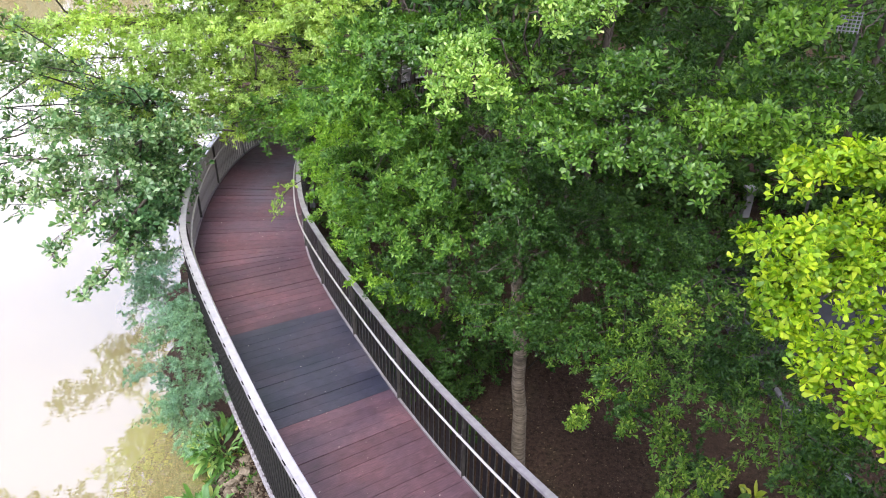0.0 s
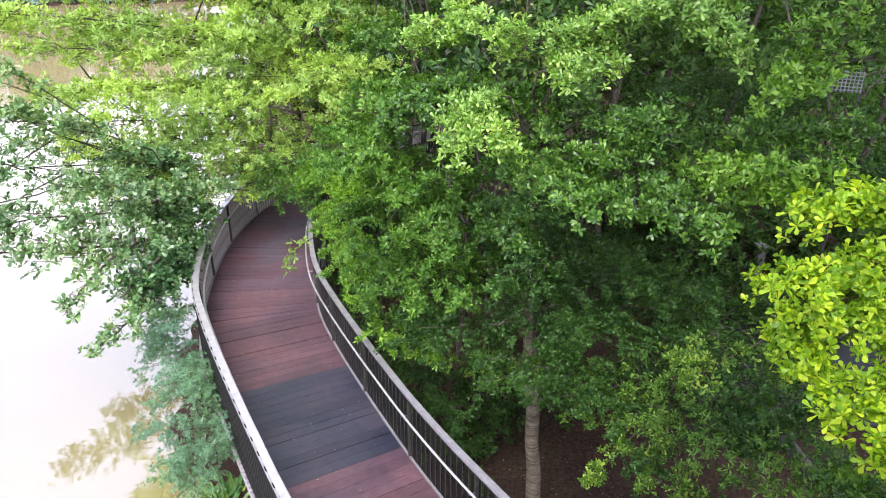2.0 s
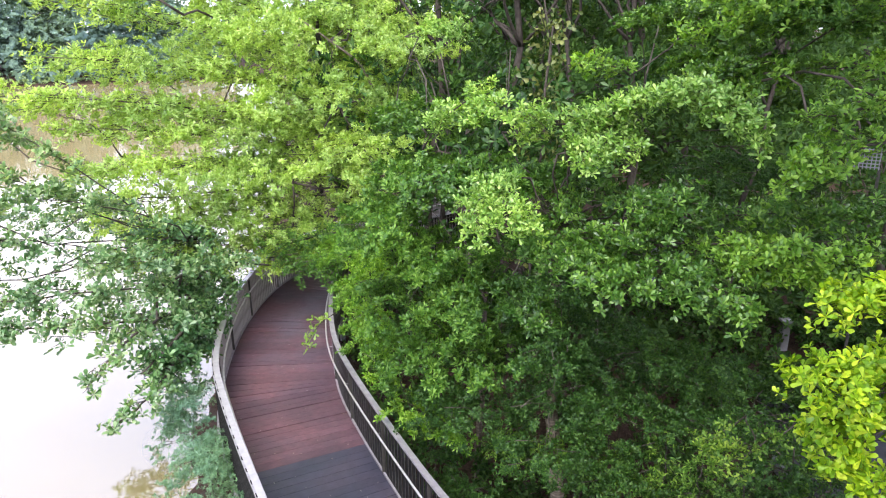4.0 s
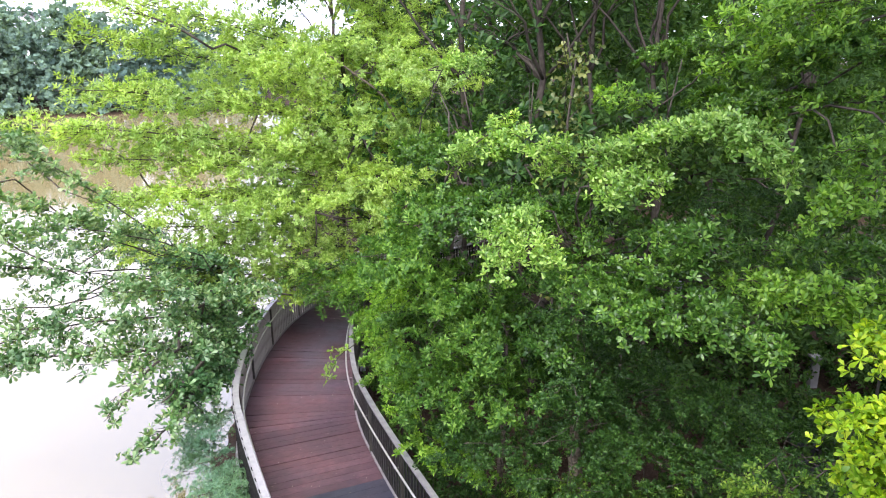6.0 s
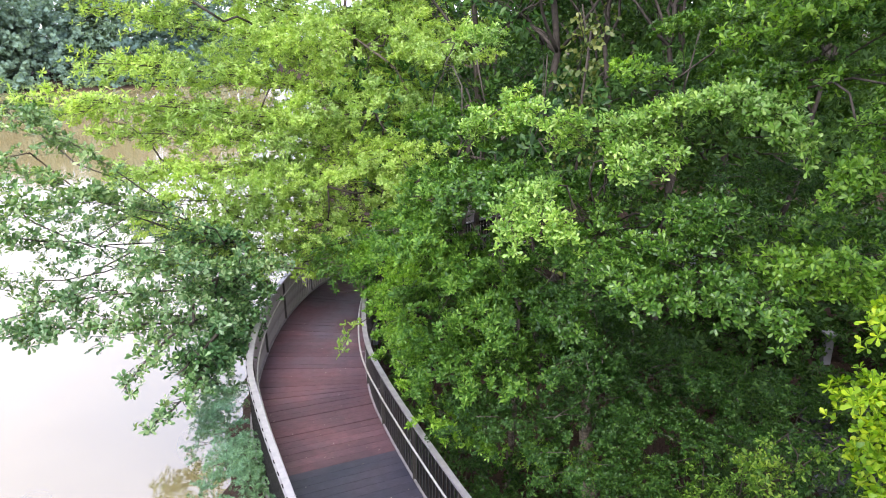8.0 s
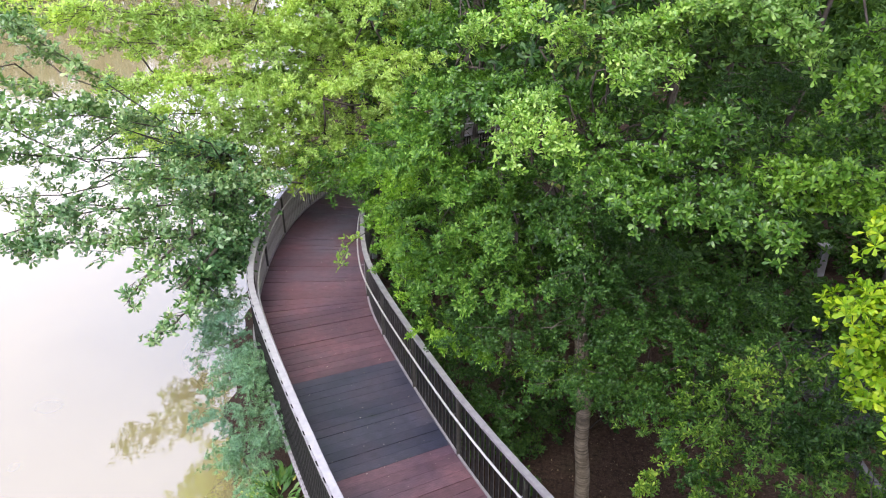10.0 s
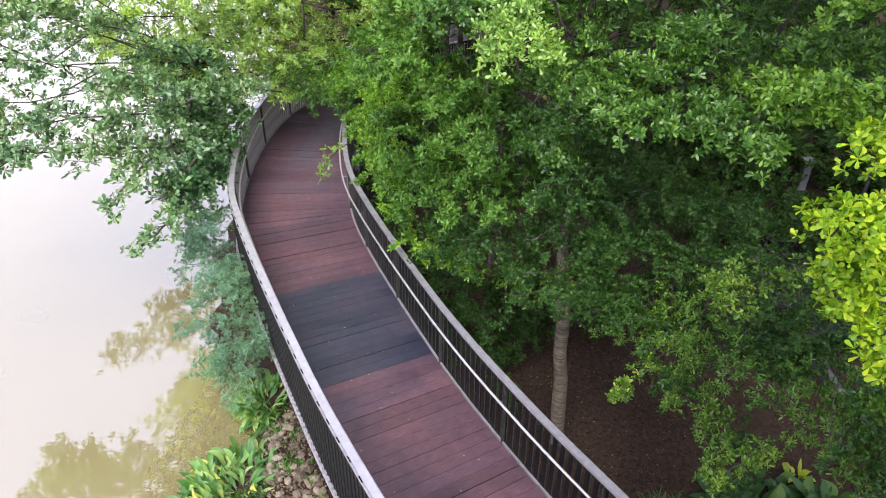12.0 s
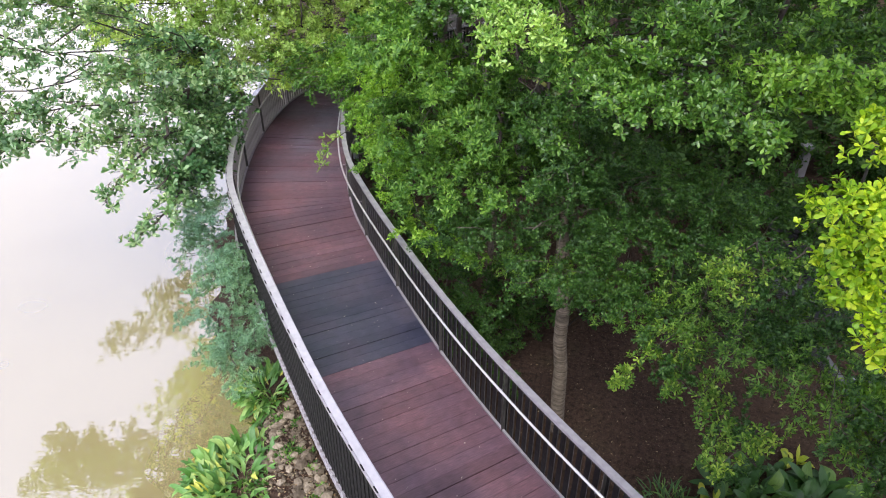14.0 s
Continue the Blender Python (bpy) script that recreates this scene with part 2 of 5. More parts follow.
def thing(name, label, category, at=(0, 0, 0), group=""):
    ob = new(name)
    ob.location = at
    ob.empty_display_size = 0.1
    return tagged(ob, label, category, group)


def tube(bm, pts, radii, sides=8):
    """Tapered tube along points, added to bm."""
    pts = [Vector(p) for p in pts]
    rings = []
    for i, p in enumerate(pts):
        d = (pts[min(i + 1, len(pts) - 1)] - pts[max(i - 1, 0)]).normalized()
        a = d.cross(Vector((0.31, 0.17, 0.93)))
        if a.length < 1e-3:
            a = d.cross(Vector((1, 0, 0)))
        a.normalize()
        b = d.cross(a)
        rings.append([bm.verts.new(p + (a * math.cos(k / sides * math.tau) + b * math.sin(k / sides * math.tau)) * radii[i]) for k in range(sides)])
    for r, s in zip(rings, rings[1:]):
        for k in range(sides):
            bm.faces.new((r[k], r[(k + 1) % sides], s[(k + 1) % sides], s[k]))
    for r in (rings[0][::-1], rings[-1]):
        bm.faces.new(r)
    return bm


def box(bm, m, sx, sy, sz):
    r = bmesh.ops.create_cube(bm, size=1, matrix=m @ Matrix.Diagonal((sx, sy, sz, 1)))
    return r["verts"]


def spline(ctrl, n):
    """Smooth line through control points (Catmull-Rom), n even steps by length."""
    c = np.array([2 * np.array(ctrl[0]) - ctrl[1], *ctrl, 2 * np.array(ctrl[-1]) - ctrl[-2]], float)
    out = []
    for i in range(1, len(c) - 2):
        for u in np.linspace(0, 1, 40, endpoint=False):
            out.append(0.5 * (2 * c[i] + (c[i + 1] - c[i - 1]) * u + (2 * c[i - 1] - 5 * c[i] + 4 * c[i + 1] - c[i + 2]) * u * u
                              + (3 * c[i] - 3 * c[i + 1] + c[i + 2] - c[i - 1]) * u ** 3))
    out = np.array(out + [c[-2]])
    s = np.r_[0, np.cumsum(np.linalg.norm(np.diff(out, axis=0), axis=1))]
    q = np.linspace(0, s[-1], n)
    return np.stack([np.interp(q, s, out[:, k]) for k in range(out.shape[1])], 1), s[-1]


# leaf outlines: (along, across, lift), as triangles
LEAF_SMALL = (np.array([(0, 0, 0), (0.6, 0, -0.03), (0.72, 0.2, 0.05), (0.72, -0.2, 0.05), (1, 0.0, -0.06)]),
              np.array([(0, 1, 2), (0, 3, 1), (2, 1, 4), (1, 3, 4)]))
LEAF_TINY = (np.array([(0, 0, 0), (0.68, 0.19, 0.05), (0.68, -0.19, 0.05), (1, 0, -0.05)]), np.array([(0, 3, 1), (0, 2, 3)]))
LEAF_ROUND = (np.array([(0, 0, 0), (0.35, 0, -0.04), (0.7, 0, -0.05), (1, 0, -0.16), (0.4, 0.17, 0.05), (0.75, 0.34, 0.08), (0.95, 0.2, -0.06),
                        (0.4, -0.17, 0.05), (0.75, -0.34, 0.08), (0.95, -0.2, -0.06)]),
              np.array([(0, 1, 4), (1, 2, 5), (1, 5, 4), (2, 6, 5), (2, 3, 6), (0, 7, 1), (1, 8, 2), (1, 7, 8), (2, 8, 9), (2, 9, 3)]))
LEAF_SPOON = (np.array([(0, 0, 0), (0.45, 0.1, 0.03), (0.8, 0.19, 0.05), (1, 0.07, -0.03), (1, -0.07, -0.03), (0.8, -0.19, 0.05), (0.45, -0.1, 0.03)]),
              np.array([(0, 6, 1), (1, 6, 5), (1, 5, 2), (2, 5, 4), (2, 4, 3)]))
LEAF_BROAD = (LEAF_SPOON[0] * (1, 1.22, 1), LEAF_SPOON[1])
LEAF_WEDGE = (np.array([(0, 0, 0), (0.74, 0.19, 0.05), (1, 0.06, -0.03), (1, -0.06, -0.03), (0.74, -0.19, 0.05)]), np.array([(0, 4, 1), (1, 4, 3), (1, 3, 2)]))
LEAF_SLIM = (np.array([(0, 0, 0), (0.6, 0.15, 0.05), (1, 0.03, -0.04), (0.6, -0.15, 0.05)]), np.array([(0, 3, 1), (1, 3, 2)]))
LEAF_OVAL = (np.array([(0, 0, 0), (0.4, 0.16, 0.04), (0.78, 0.25, 0.05), (1, 0, -0.08), (0.78, -0.25, 0.05), (0.4, -0.16, 0.04)]), np.array([(0, 5, 1), (1, 5, 4), (1, 4, 2), (2, 4, 3)]))
LEAF_NARROW = (np.array([(0, 0, 0), (0.5, 0.13, 0.03), (0.5, -0.13, 0.03), (1, 0, -0.08)]), np.array([(0, 2, 1), (1, 2, 3)]))


def waves(p, size, seed):
    """Cheap smooth noise about 0, for clumps."""
    r = np.random.default_rng(seed)
    v = np.zeros(len(p))
    for k in range(7):
        w = r.normal(size=3)
        w *= (0.7 + 0.5 * k / 3) * 6.0 / size / np.linalg.norm(w)
        v += np.sin(p @ w + r.uniform(0, 6.3))
    return v / 7


def leaves(rng, spots, axes, shape, length, per, low=5, high=55, width=1.0, vary=0.3):
    """Whorls of leaves at spots, each round its own axis. Returns vertices and triangles."""
    sv, st = shape
    n = len(spots)
    up = axes / np.linalg.norm(axes, axis=1, keepdims=True)
    ref = rng.normal(size=(n, 3))
    a = np.cross(up, ref)
    a /= np.linalg.norm(a, axis=1, keepdims=True)
    b = np.cross(up, a)
    k = np.arange(per)
    ang = (k / per * 2 * np.pi)[None] + rng.uniform(0, 6.28, (n, 1)) + rng.normal(0, 0.35, (n, per))
    el = np.radians(rng.uniform(low, high, (n, per)))
    rad = np.cos(ang)[..., None] * a[:, None] + np.sin(ang)[..., None] * b[:, None]
    d = rad * np.cos(el)[..., None] + up[:, None] * np.sin(el)[..., None]
    side = np.cross(up[:, None], rad)
    side = side + rng.normal(0, 0.35, side.shape)
    side -= (side * d).sum(-1, keepdims=True) * d
    side /= np.linalg.norm(side, axis=-1, keepdims=True)
    nor = np.cross(d, side)
    ln = length * rng.uniform(1 - vary, 1 + vary, (n, per))[..., None, None]
    v = spots[:, None, None] + ln * (d[:, :, None] * sv[None, None, :, 0:1] + width * side[:, :, None] * sv[None, None, :, 1:2] + nor[:, :, None] * sv[None, None, :, 2:3])
    m = n * per
    tris = st[None] + (np.arange(m) * len(sv))[:, None, None]
    return v.reshape(-1, 3), tris.reshape(-1, 3)


def pad_spots(rng, pad, tuft, rosettes, gap, seed, flat=0.55):
    """Leaf whorls along twigs that spray out of a bough (centre, half width, half depth, half height) and leave gaps between them."""
    x, y, z, rx, ry, rz = pad
    area = 3.14 * rx * ry + 3.14 * rz * (rx + ry)
    n = max(4, int(area / (3.14 * tuft * tuft) * gap * 2.4))
    c = rng.normal(size=(n, 3))
    c /= np.linalg.norm(c, axis=1, keepdims=True)
    c *= rng.uniform(0.2, 1.0, (n, 1)) ** 0.5
    c[:, 2] = np.where((c[:, 2] < 0) & (rng.uniform(size=n) < 0.55), -c[:, 2], c[:, 2])
    mid = c * (rx, ry, rz) + (x, y, z)
    mid[:, 2] -= 0.3 * rz * (c[:, 0] ** 2 + c[:, 1] ** 2)
    keep = waves(mid, 5.0 * tuft, seed) > -0.2
    c, mid = c[keep], mid[keep]
    n = len(c)
    out = c * (1, 1, 0.3) + rng.normal(0, 0.5, (n, 3)) * (1, 1, flat)
    out /= np.linalg.norm(out, axis=1, keepdims=True)
    size = tuft * rng.uniform(0.7, 2.1, n)
    which = np.repeat(np.arange(n), np.maximum(3, (rosettes / 2.4 * size / tuft / 1.3).astype(int)))
    u = rng.uniform(0, 1, len(which)) ** 0.75
    p = mid[which] + out[which] * (size[which] * (u - 0.45))[:, None]
    p += rng.normal(0, 0.17, p.shape) * (1, 1, 0.8) * (size[which] * (1.05 - 0.75 * u))[:, None]
    p[:, 2] -= 0.22 * size[which] * u * u
    ax = out[which] * 0.6 + (0, 0, 0.6) + rng.normal(0, 0.35, p.shape)
    return p, ax


def foliage(rng, pads, shape, length, per, tuft=0.32, rosettes=26, gap=1.2, seed=1, flat=0.55, **more):
    sp, ax = zip(*[pad_spots(rng, p, tuft, rosettes, gap, seed + 13 * i, flat) for i, p in enumerate(pads)])
    return leaves(rng, np.concatenate(sp), np.concatenate(ax), shape, length, per, **more)


def arc(a, m, b, n):
    """Smooth bend from a over m to b."""
    a, m, b = np.array(a), np.array(m), np.array(b)
    u = np.linspace(0, 1, n)[:, None]
    return a * (1 - u) ** 2 + (2 * m - (a + b) / 2) * 2 * u * (1 - u) + b * u * u


def spray(rng, bough, step, dense=1.0):
    """A flat leafy bough (root, middle, tip, half width, half thickness): side twigs to both hands, a whorl of leaves at every step of a twig.
    Returns the whorls, their axes and the twigs."""
    a, m, b, wide, thick = bough
    p = arc(a, m, b, 60)
    long = np.linalg.norm(np.diff(p, axis=0), axis=1).sum()
    n = int(long / step * 2.0 * dense)
    u = rng.uniform(0.04, 1, n) ** 0.9
    o = np.stack([np.interp(u, np.linspace(0, 1, 60), p[:, k]) for k in range(3)], 1)
    t = np.gradient(p, axis=0)[(u * 59).astype(int)]
    t /= np.linalg.norm(t, axis=1, keepdims=True)
    side = np.cross(t, (0, 0, 1.0))
    side /= np.linalg.norm(side, axis=1, keepdims=True) + 1e-6
    hand = rng.choice((-1.0, 1.0), n)[:, None]
    ang = np.radians(rng.normal(42, 16, n))[:, None]
    way = side * hand * np.cos(ang) + t * np.sin(ang)
    way[:, 2] += rng.normal(0.05, 0.22, n)
    o = o + rng.normal(0, 0.55, (n, 3)) * thick * (0.4, 0.4, 1.0)
    reach = wide * (0.35 + 0.75 * np.sin(np.pi * np.clip(u * 0.85 + 0.12, 0, 1))) * rng.uniform(0.35, 1.15, n)
    reach *= 1 + 0.35 * np.sin(u * long * 2.1 + rng.uniform(0, 6)) * np.sin(u * long * 5.3 + rng.uniform(0, 6))
    tip = o + way * reach[:, None]
    tip[:, 2] -= 0.16 * reach
    k = np.maximum(2, (reach / step).astype(int) + 1)
    which = np.repeat(np.arange(n), k)
    v = 1 - (np.arange(len(which)) - np.repeat(np.cumsum(k) - k, k)) / np.repeat(k, k) * rng.uniform(0.8, 1.0, len(which))
    q = o[which] + way[which] * (reach[which] * v)[:, None]
    q[:, 2] -= 0.16 * reach[which] * v * v
    q += rng.normal(0, 0.45, q.shape) * step
    ax = way[which] * 0.55 + (0, 0, 0.75) + rng.normal(0, 0.3, q.shape)
    return q, ax, o, tip


def twigs(a, b, r):
    """Thin tapered twigs from a to b."""
    n = len(a)
    d = b - a
    d /= np.linalg.norm(d, axis=1, keepdims=True) + 1e-6
    s = np.cross(d, (0.31, 0.17, 0.93))
    s /= np.linalg.norm(s, axis=1, keepdims=True)
    h = np.cross(d, s)
    ring = [s * math.cos(k * 2.094) + h * math.sin(k * 2.094) for k in range(3)]
    v = np.stack([a + r * w for w in ring] + [b + r * 0.35 * w for w in ring], 1)
    f = np.array([(0, 1, 4), (0, 4, 3), (1, 2, 5), (1, 5, 4), (2, 0, 3), (2, 3, 5)])[None] + (np.arange(n) * 6)[:, None, None]
    return v.reshape(-1, 3), f.reshape(-1, 3)


def crooked(a, b, rng, sag=0.15, n=7, wob=0.08):
    a, b = np.array(a, float), np.array(b, float)
    u = np.linspace(0, 1, n)[:, None]
    p = a + (b - a) * u
    p[:, 2] += sag * np.linalg.norm(b - a) * np.sin(u[:, 0] * np.pi) * 0.5
    p[1:-1] += rng.normal(0, wob, (n - 2, 3)) * np.linalg.norm(b - a) * 0.25
    return p


def limb(bm, rng, root, bough, r0=0.07, twigs=5):
    """A limb from root into a bough, with side twigs spread through it."""
    x, y, z, rx, ry, rz = bough
    p = crooked(root, (x, y, z - rz * 0.4), rng, 0.05)
    tube(bm, p, np.linspace(r0, r0 * 0.35, len(p)), 6)
    for k in range(twigs):
        a = rng.uniform(0, math.tau)
        q = (x + math.cos(a) * rx * 0.8, y + math.sin(a) * ry * 0.8, z + rng.uniform(-0.3, 0.3) * rz)
        tube(bm, crooked(p[-1 - k % 3], q, rng, 0.08, 5), np.linspace(r0 * 0.3, 0.006, 5), 5)
    return bm


# ---- plan of the boardwalk ----
MIDDLE = [(5.2, -2.6), (3.4, 0.0), (2.2, 1.75), (1.1, 3.45), (0.09, 5.05), (-0.92, 6.91), (-2.3, 9.91), (-2.92, 11.7), (-3.26, 14.1), (-3.23, 16.2), (-2.87, 17.75), (-1.9, 19.6), (-0.4, 21.4), (1.6, 22.8)]
HALF = 1.04
line, LONG = spline(MIDDLE, 601)
along = np.linspace(0, LONG, 601)
slope = np.gradient(line, along, axis=0)
slope /= np.linalg.norm(slope, axis=1, keepdims=True)


def station(s, off=0.0, z=0.0):
    """Place s metres along the boardwalk, off metres to its right."""
    x, y = np.interp(s, along, line[:, 0]), np.interp(s, along, line[:, 1])
    dx, dy = np.interp(s, along, slope[:, 0]), np.interp(s, along, slope[:, 1])
    n = math.hypot(dx, dy)
    off *= np.interp(y, (7.0, 9.0, 11.0, 13.0, 16.5), (1.0, 1.035, 1.075, 1.065, 1.02))  # the walk widens in its bend
    return Vector((x + dy / n * off, y - dx / n * off, z))


def heading(s):
    return math.atan2(np.interp(s, along, slope[:, 1]), np.interp(s, along, slope[:, 0]))


def s_at_y(y):
    return float(np.interp(y, line[:, 1], along))


# ---- ground and water ----
SHORE = [(-60, 0.5), (-20, -0.5), (0, -1.6), (5.2, -2.7), (6.2, -3.05), (7.5, -3.1), (9, -3.5), (10.5, -4.6), (14, -5.3), (18, -5.6), (24, -6.5), (40, -9), (90, -20), (140, -28)]
WATER_Z, LAND_Z = -1.75, -1.3


def shore_x(y):
    return np.interp(y, [a for a, _ in SHORE], [b for _, b in SHORE])


def ground_height(x, y):
    d = x - shore_x(y) + 0.12 * np.sin(y * 2.1) + 0.08 * np.sin(y * 5.3 + 1)
    far = (y - 150 - 0.476 * x) * 0.9
    d = np.maximum(d, far)
    z = np.where(d > 0, WATER_Z + np.minimum(d * 0.55, LAND_Z - WATER_Z), WATER_Z + np.maximum(d * 0.5, -1.5))
    z = z + np.where(d > 0.8, 0.05 * np.sin(x * 1.3 + 0.4) * np.sin(y * 1.1) + 0.03 * np.sin(x * 3.1) * np.sin(y * 2.7), 0)
    return z + np.where(far > 4, np.minimum(far - 4, 20) * 0.12, 0)


def build_ground():
    gx = np.concatenate([-np.geomspace(3000, 14, 40), np.arange(-13, 14, 0.2), np.geomspace(14.2, 3000, 40)])
    gy = np.concatenate([-np.geomspace(3000, 8, 26), np.arange(-7, 24, 0.25), np.geomspace(24.5, 3000, 70)])
    X, Y = np.meshgrid(gx, gy)
    Z = ground_height(X, Y)
    v = np.stack([X, Y, Z], -1).reshape(-1, 3)
    w, h = len(gx), len(gy)
    i = (np.arange(h - 1)[:, None] * w + np.arange(w - 1)[None]).ravel()
    q = np.stack([i, i + 1, i + w + 1, i + w], 1)
    ob = part_mesh("ground", fast_mesh("ground", v, q, M_SOIL, True), None)
    tagged(ob, "bare brown soil strewn with leaf litter beside the lake", "ground", kind="structure")
    bm = bmesh.new()
    bmesh.ops.create_grid(bm, x_segments=2, y_segments=2, size=3000, matrix=Matrix.Translation((0, 0, WATER_Z)))
    tagged(part("water", bm, M_WATER), "muddy olive lake water mirroring the white sky", "water", kind="structure")


build_ground()


# ---- boardwalk ----
PLANK, THICK = 0.185, 0.035
S_END = LONG - 0.05
DARK_A, DARK_B = s_at_y(7.25), s_at_y(9.35)


def skew(s):
    """The planks keep one direction along each straight run and fan out between the runs."""
    y = float(np.interp(s, along, line[:, 1]))
    want = np.interp(y, (6.0, 8.0, 11.3, 12.1, 13.4, 14.6, 17.0), (28.0, 25.5, 21.5, 4.0, 0.0, -4.5, -14.0))
    keep = np.interp(y, (5.0, 6.0, 16.0, 17.0), (0.0, 1.0, 1.0, 0.0))
    return math.tan(radians(want - (math.degrees(heading(s)) - 90))) * keep


def build_deck():
    deck = thing("boardwalk_deck", "red-brown hardwood plank boardwalk with a blue-black section", "boardwalk")
    n = int(S_END / PLANK)
    rng = random.Random(4)
    for i in range(n):
        worn = 2.3 if s_at_y(9.6) < i * PLANK < s_at_y(15.0) else 1.0
        s0, s1 = i * PLANK + worn * rng.choice((0.0015, 0.003, 0.005, 0.007, 0.013)), (i + 1) * PLANK - 0.0008
        mid = station((s0 + s1) / 2)
        turn = heading((s0 + s1) / 2)
        m = Matrix.Translation(mid) @ Matrix.Rotation(turn - math.pi / 2, 4, "Z")
        inv = m.inverted()
        lift = rng.uniform(-0.0008, 0.0008)
        co = []
        for z in (-THICK, 0):
            for s, off in ((s0, -1.0), (s0, HALF), (s1, HALF), (s1, -1.0)):
                p = inv @ station(s + off * skew(s), off, z)
                p.z += lift
                co.append(p)
        bm = bmesh.new()
        vs = [bm.verts.new(p) for p in co]
        top = [bm.verts.new((p.x, p.y + (0.0006 if k < 2 else -0.0006), p.z)) for k, p in enumerate(co[4:])]
        for v in vs[4:]:
            v.co.z -= 0.0012
        bm.faces.new(vs[3::-1])
        bm.faces.new(top)
        for k in range(4):
            j = (k + 1) % 4
            bm.faces.new((vs[k], vs[j], vs[4 + j], vs[4 + k]))
            bm.faces.new((vs[4 + k], vs[4 + j], top[j], top[k]))
        s = (s0 + s1) / 2
        ob = part("plank", bm, M_PLANK_DARK if DARK_A < s < DARK_B else M_PLANK, deck)
        ob.matrix_basis = m
    for off in (-HALF + 0.15, 0.0, HALF - 0.15):
        bm = bmesh.new()
        ribbon(bm, 0, S_END, off, -0.16, 0.06, 0.12 - 0.002 + 0.0)
        part("joist", bm, M_FRAME, deck, "dark steel joist under the planks")
    for i in range(14):
        s = 0.8 + i * 1.9
        if s > S_END:
            break
        for off in (-0.8, 0.8):
            p = station(s, off)
            g = float(ground_height(np.array(p.x), np.array(p.y))) - 0.15
            bm = bmesh.new()
            box(bm, Matrix.Translation((p.x, p.y, (g - 0.162) / 2)), 0.14, 0.14, -0.162 - g)
            part("pier", bm, M_CONCRETE, deck, "square concrete pier")
    return deck


def ribbon(bm, s0, s1, off, z, wide, high, step=0.15):
    """Bar of a rectangular section that follows the boardwalk."""
    n = max(2, int((s1 - s0) / step))
    rings = []
    for i in range(n + 1):
        s = s0 + (s1 - s0) * i / n
        rings.append([bm.verts.new(station(s, off + a * wide / 2, z + b * high)) for a, b in ((-1, 0), (1, 0), (1, 1), (-1, 1))])
    for a, b in zip(rings, rings[1:]):
        for k in range(4):
            bm.faces.new((a[k], b[k], b[(k + 1) % 4], a[(k + 1) % 4]))
    bm.faces.new(rings[0])
    bm.faces.new(rings[-1][::-1])


RAIL_H = 1.07


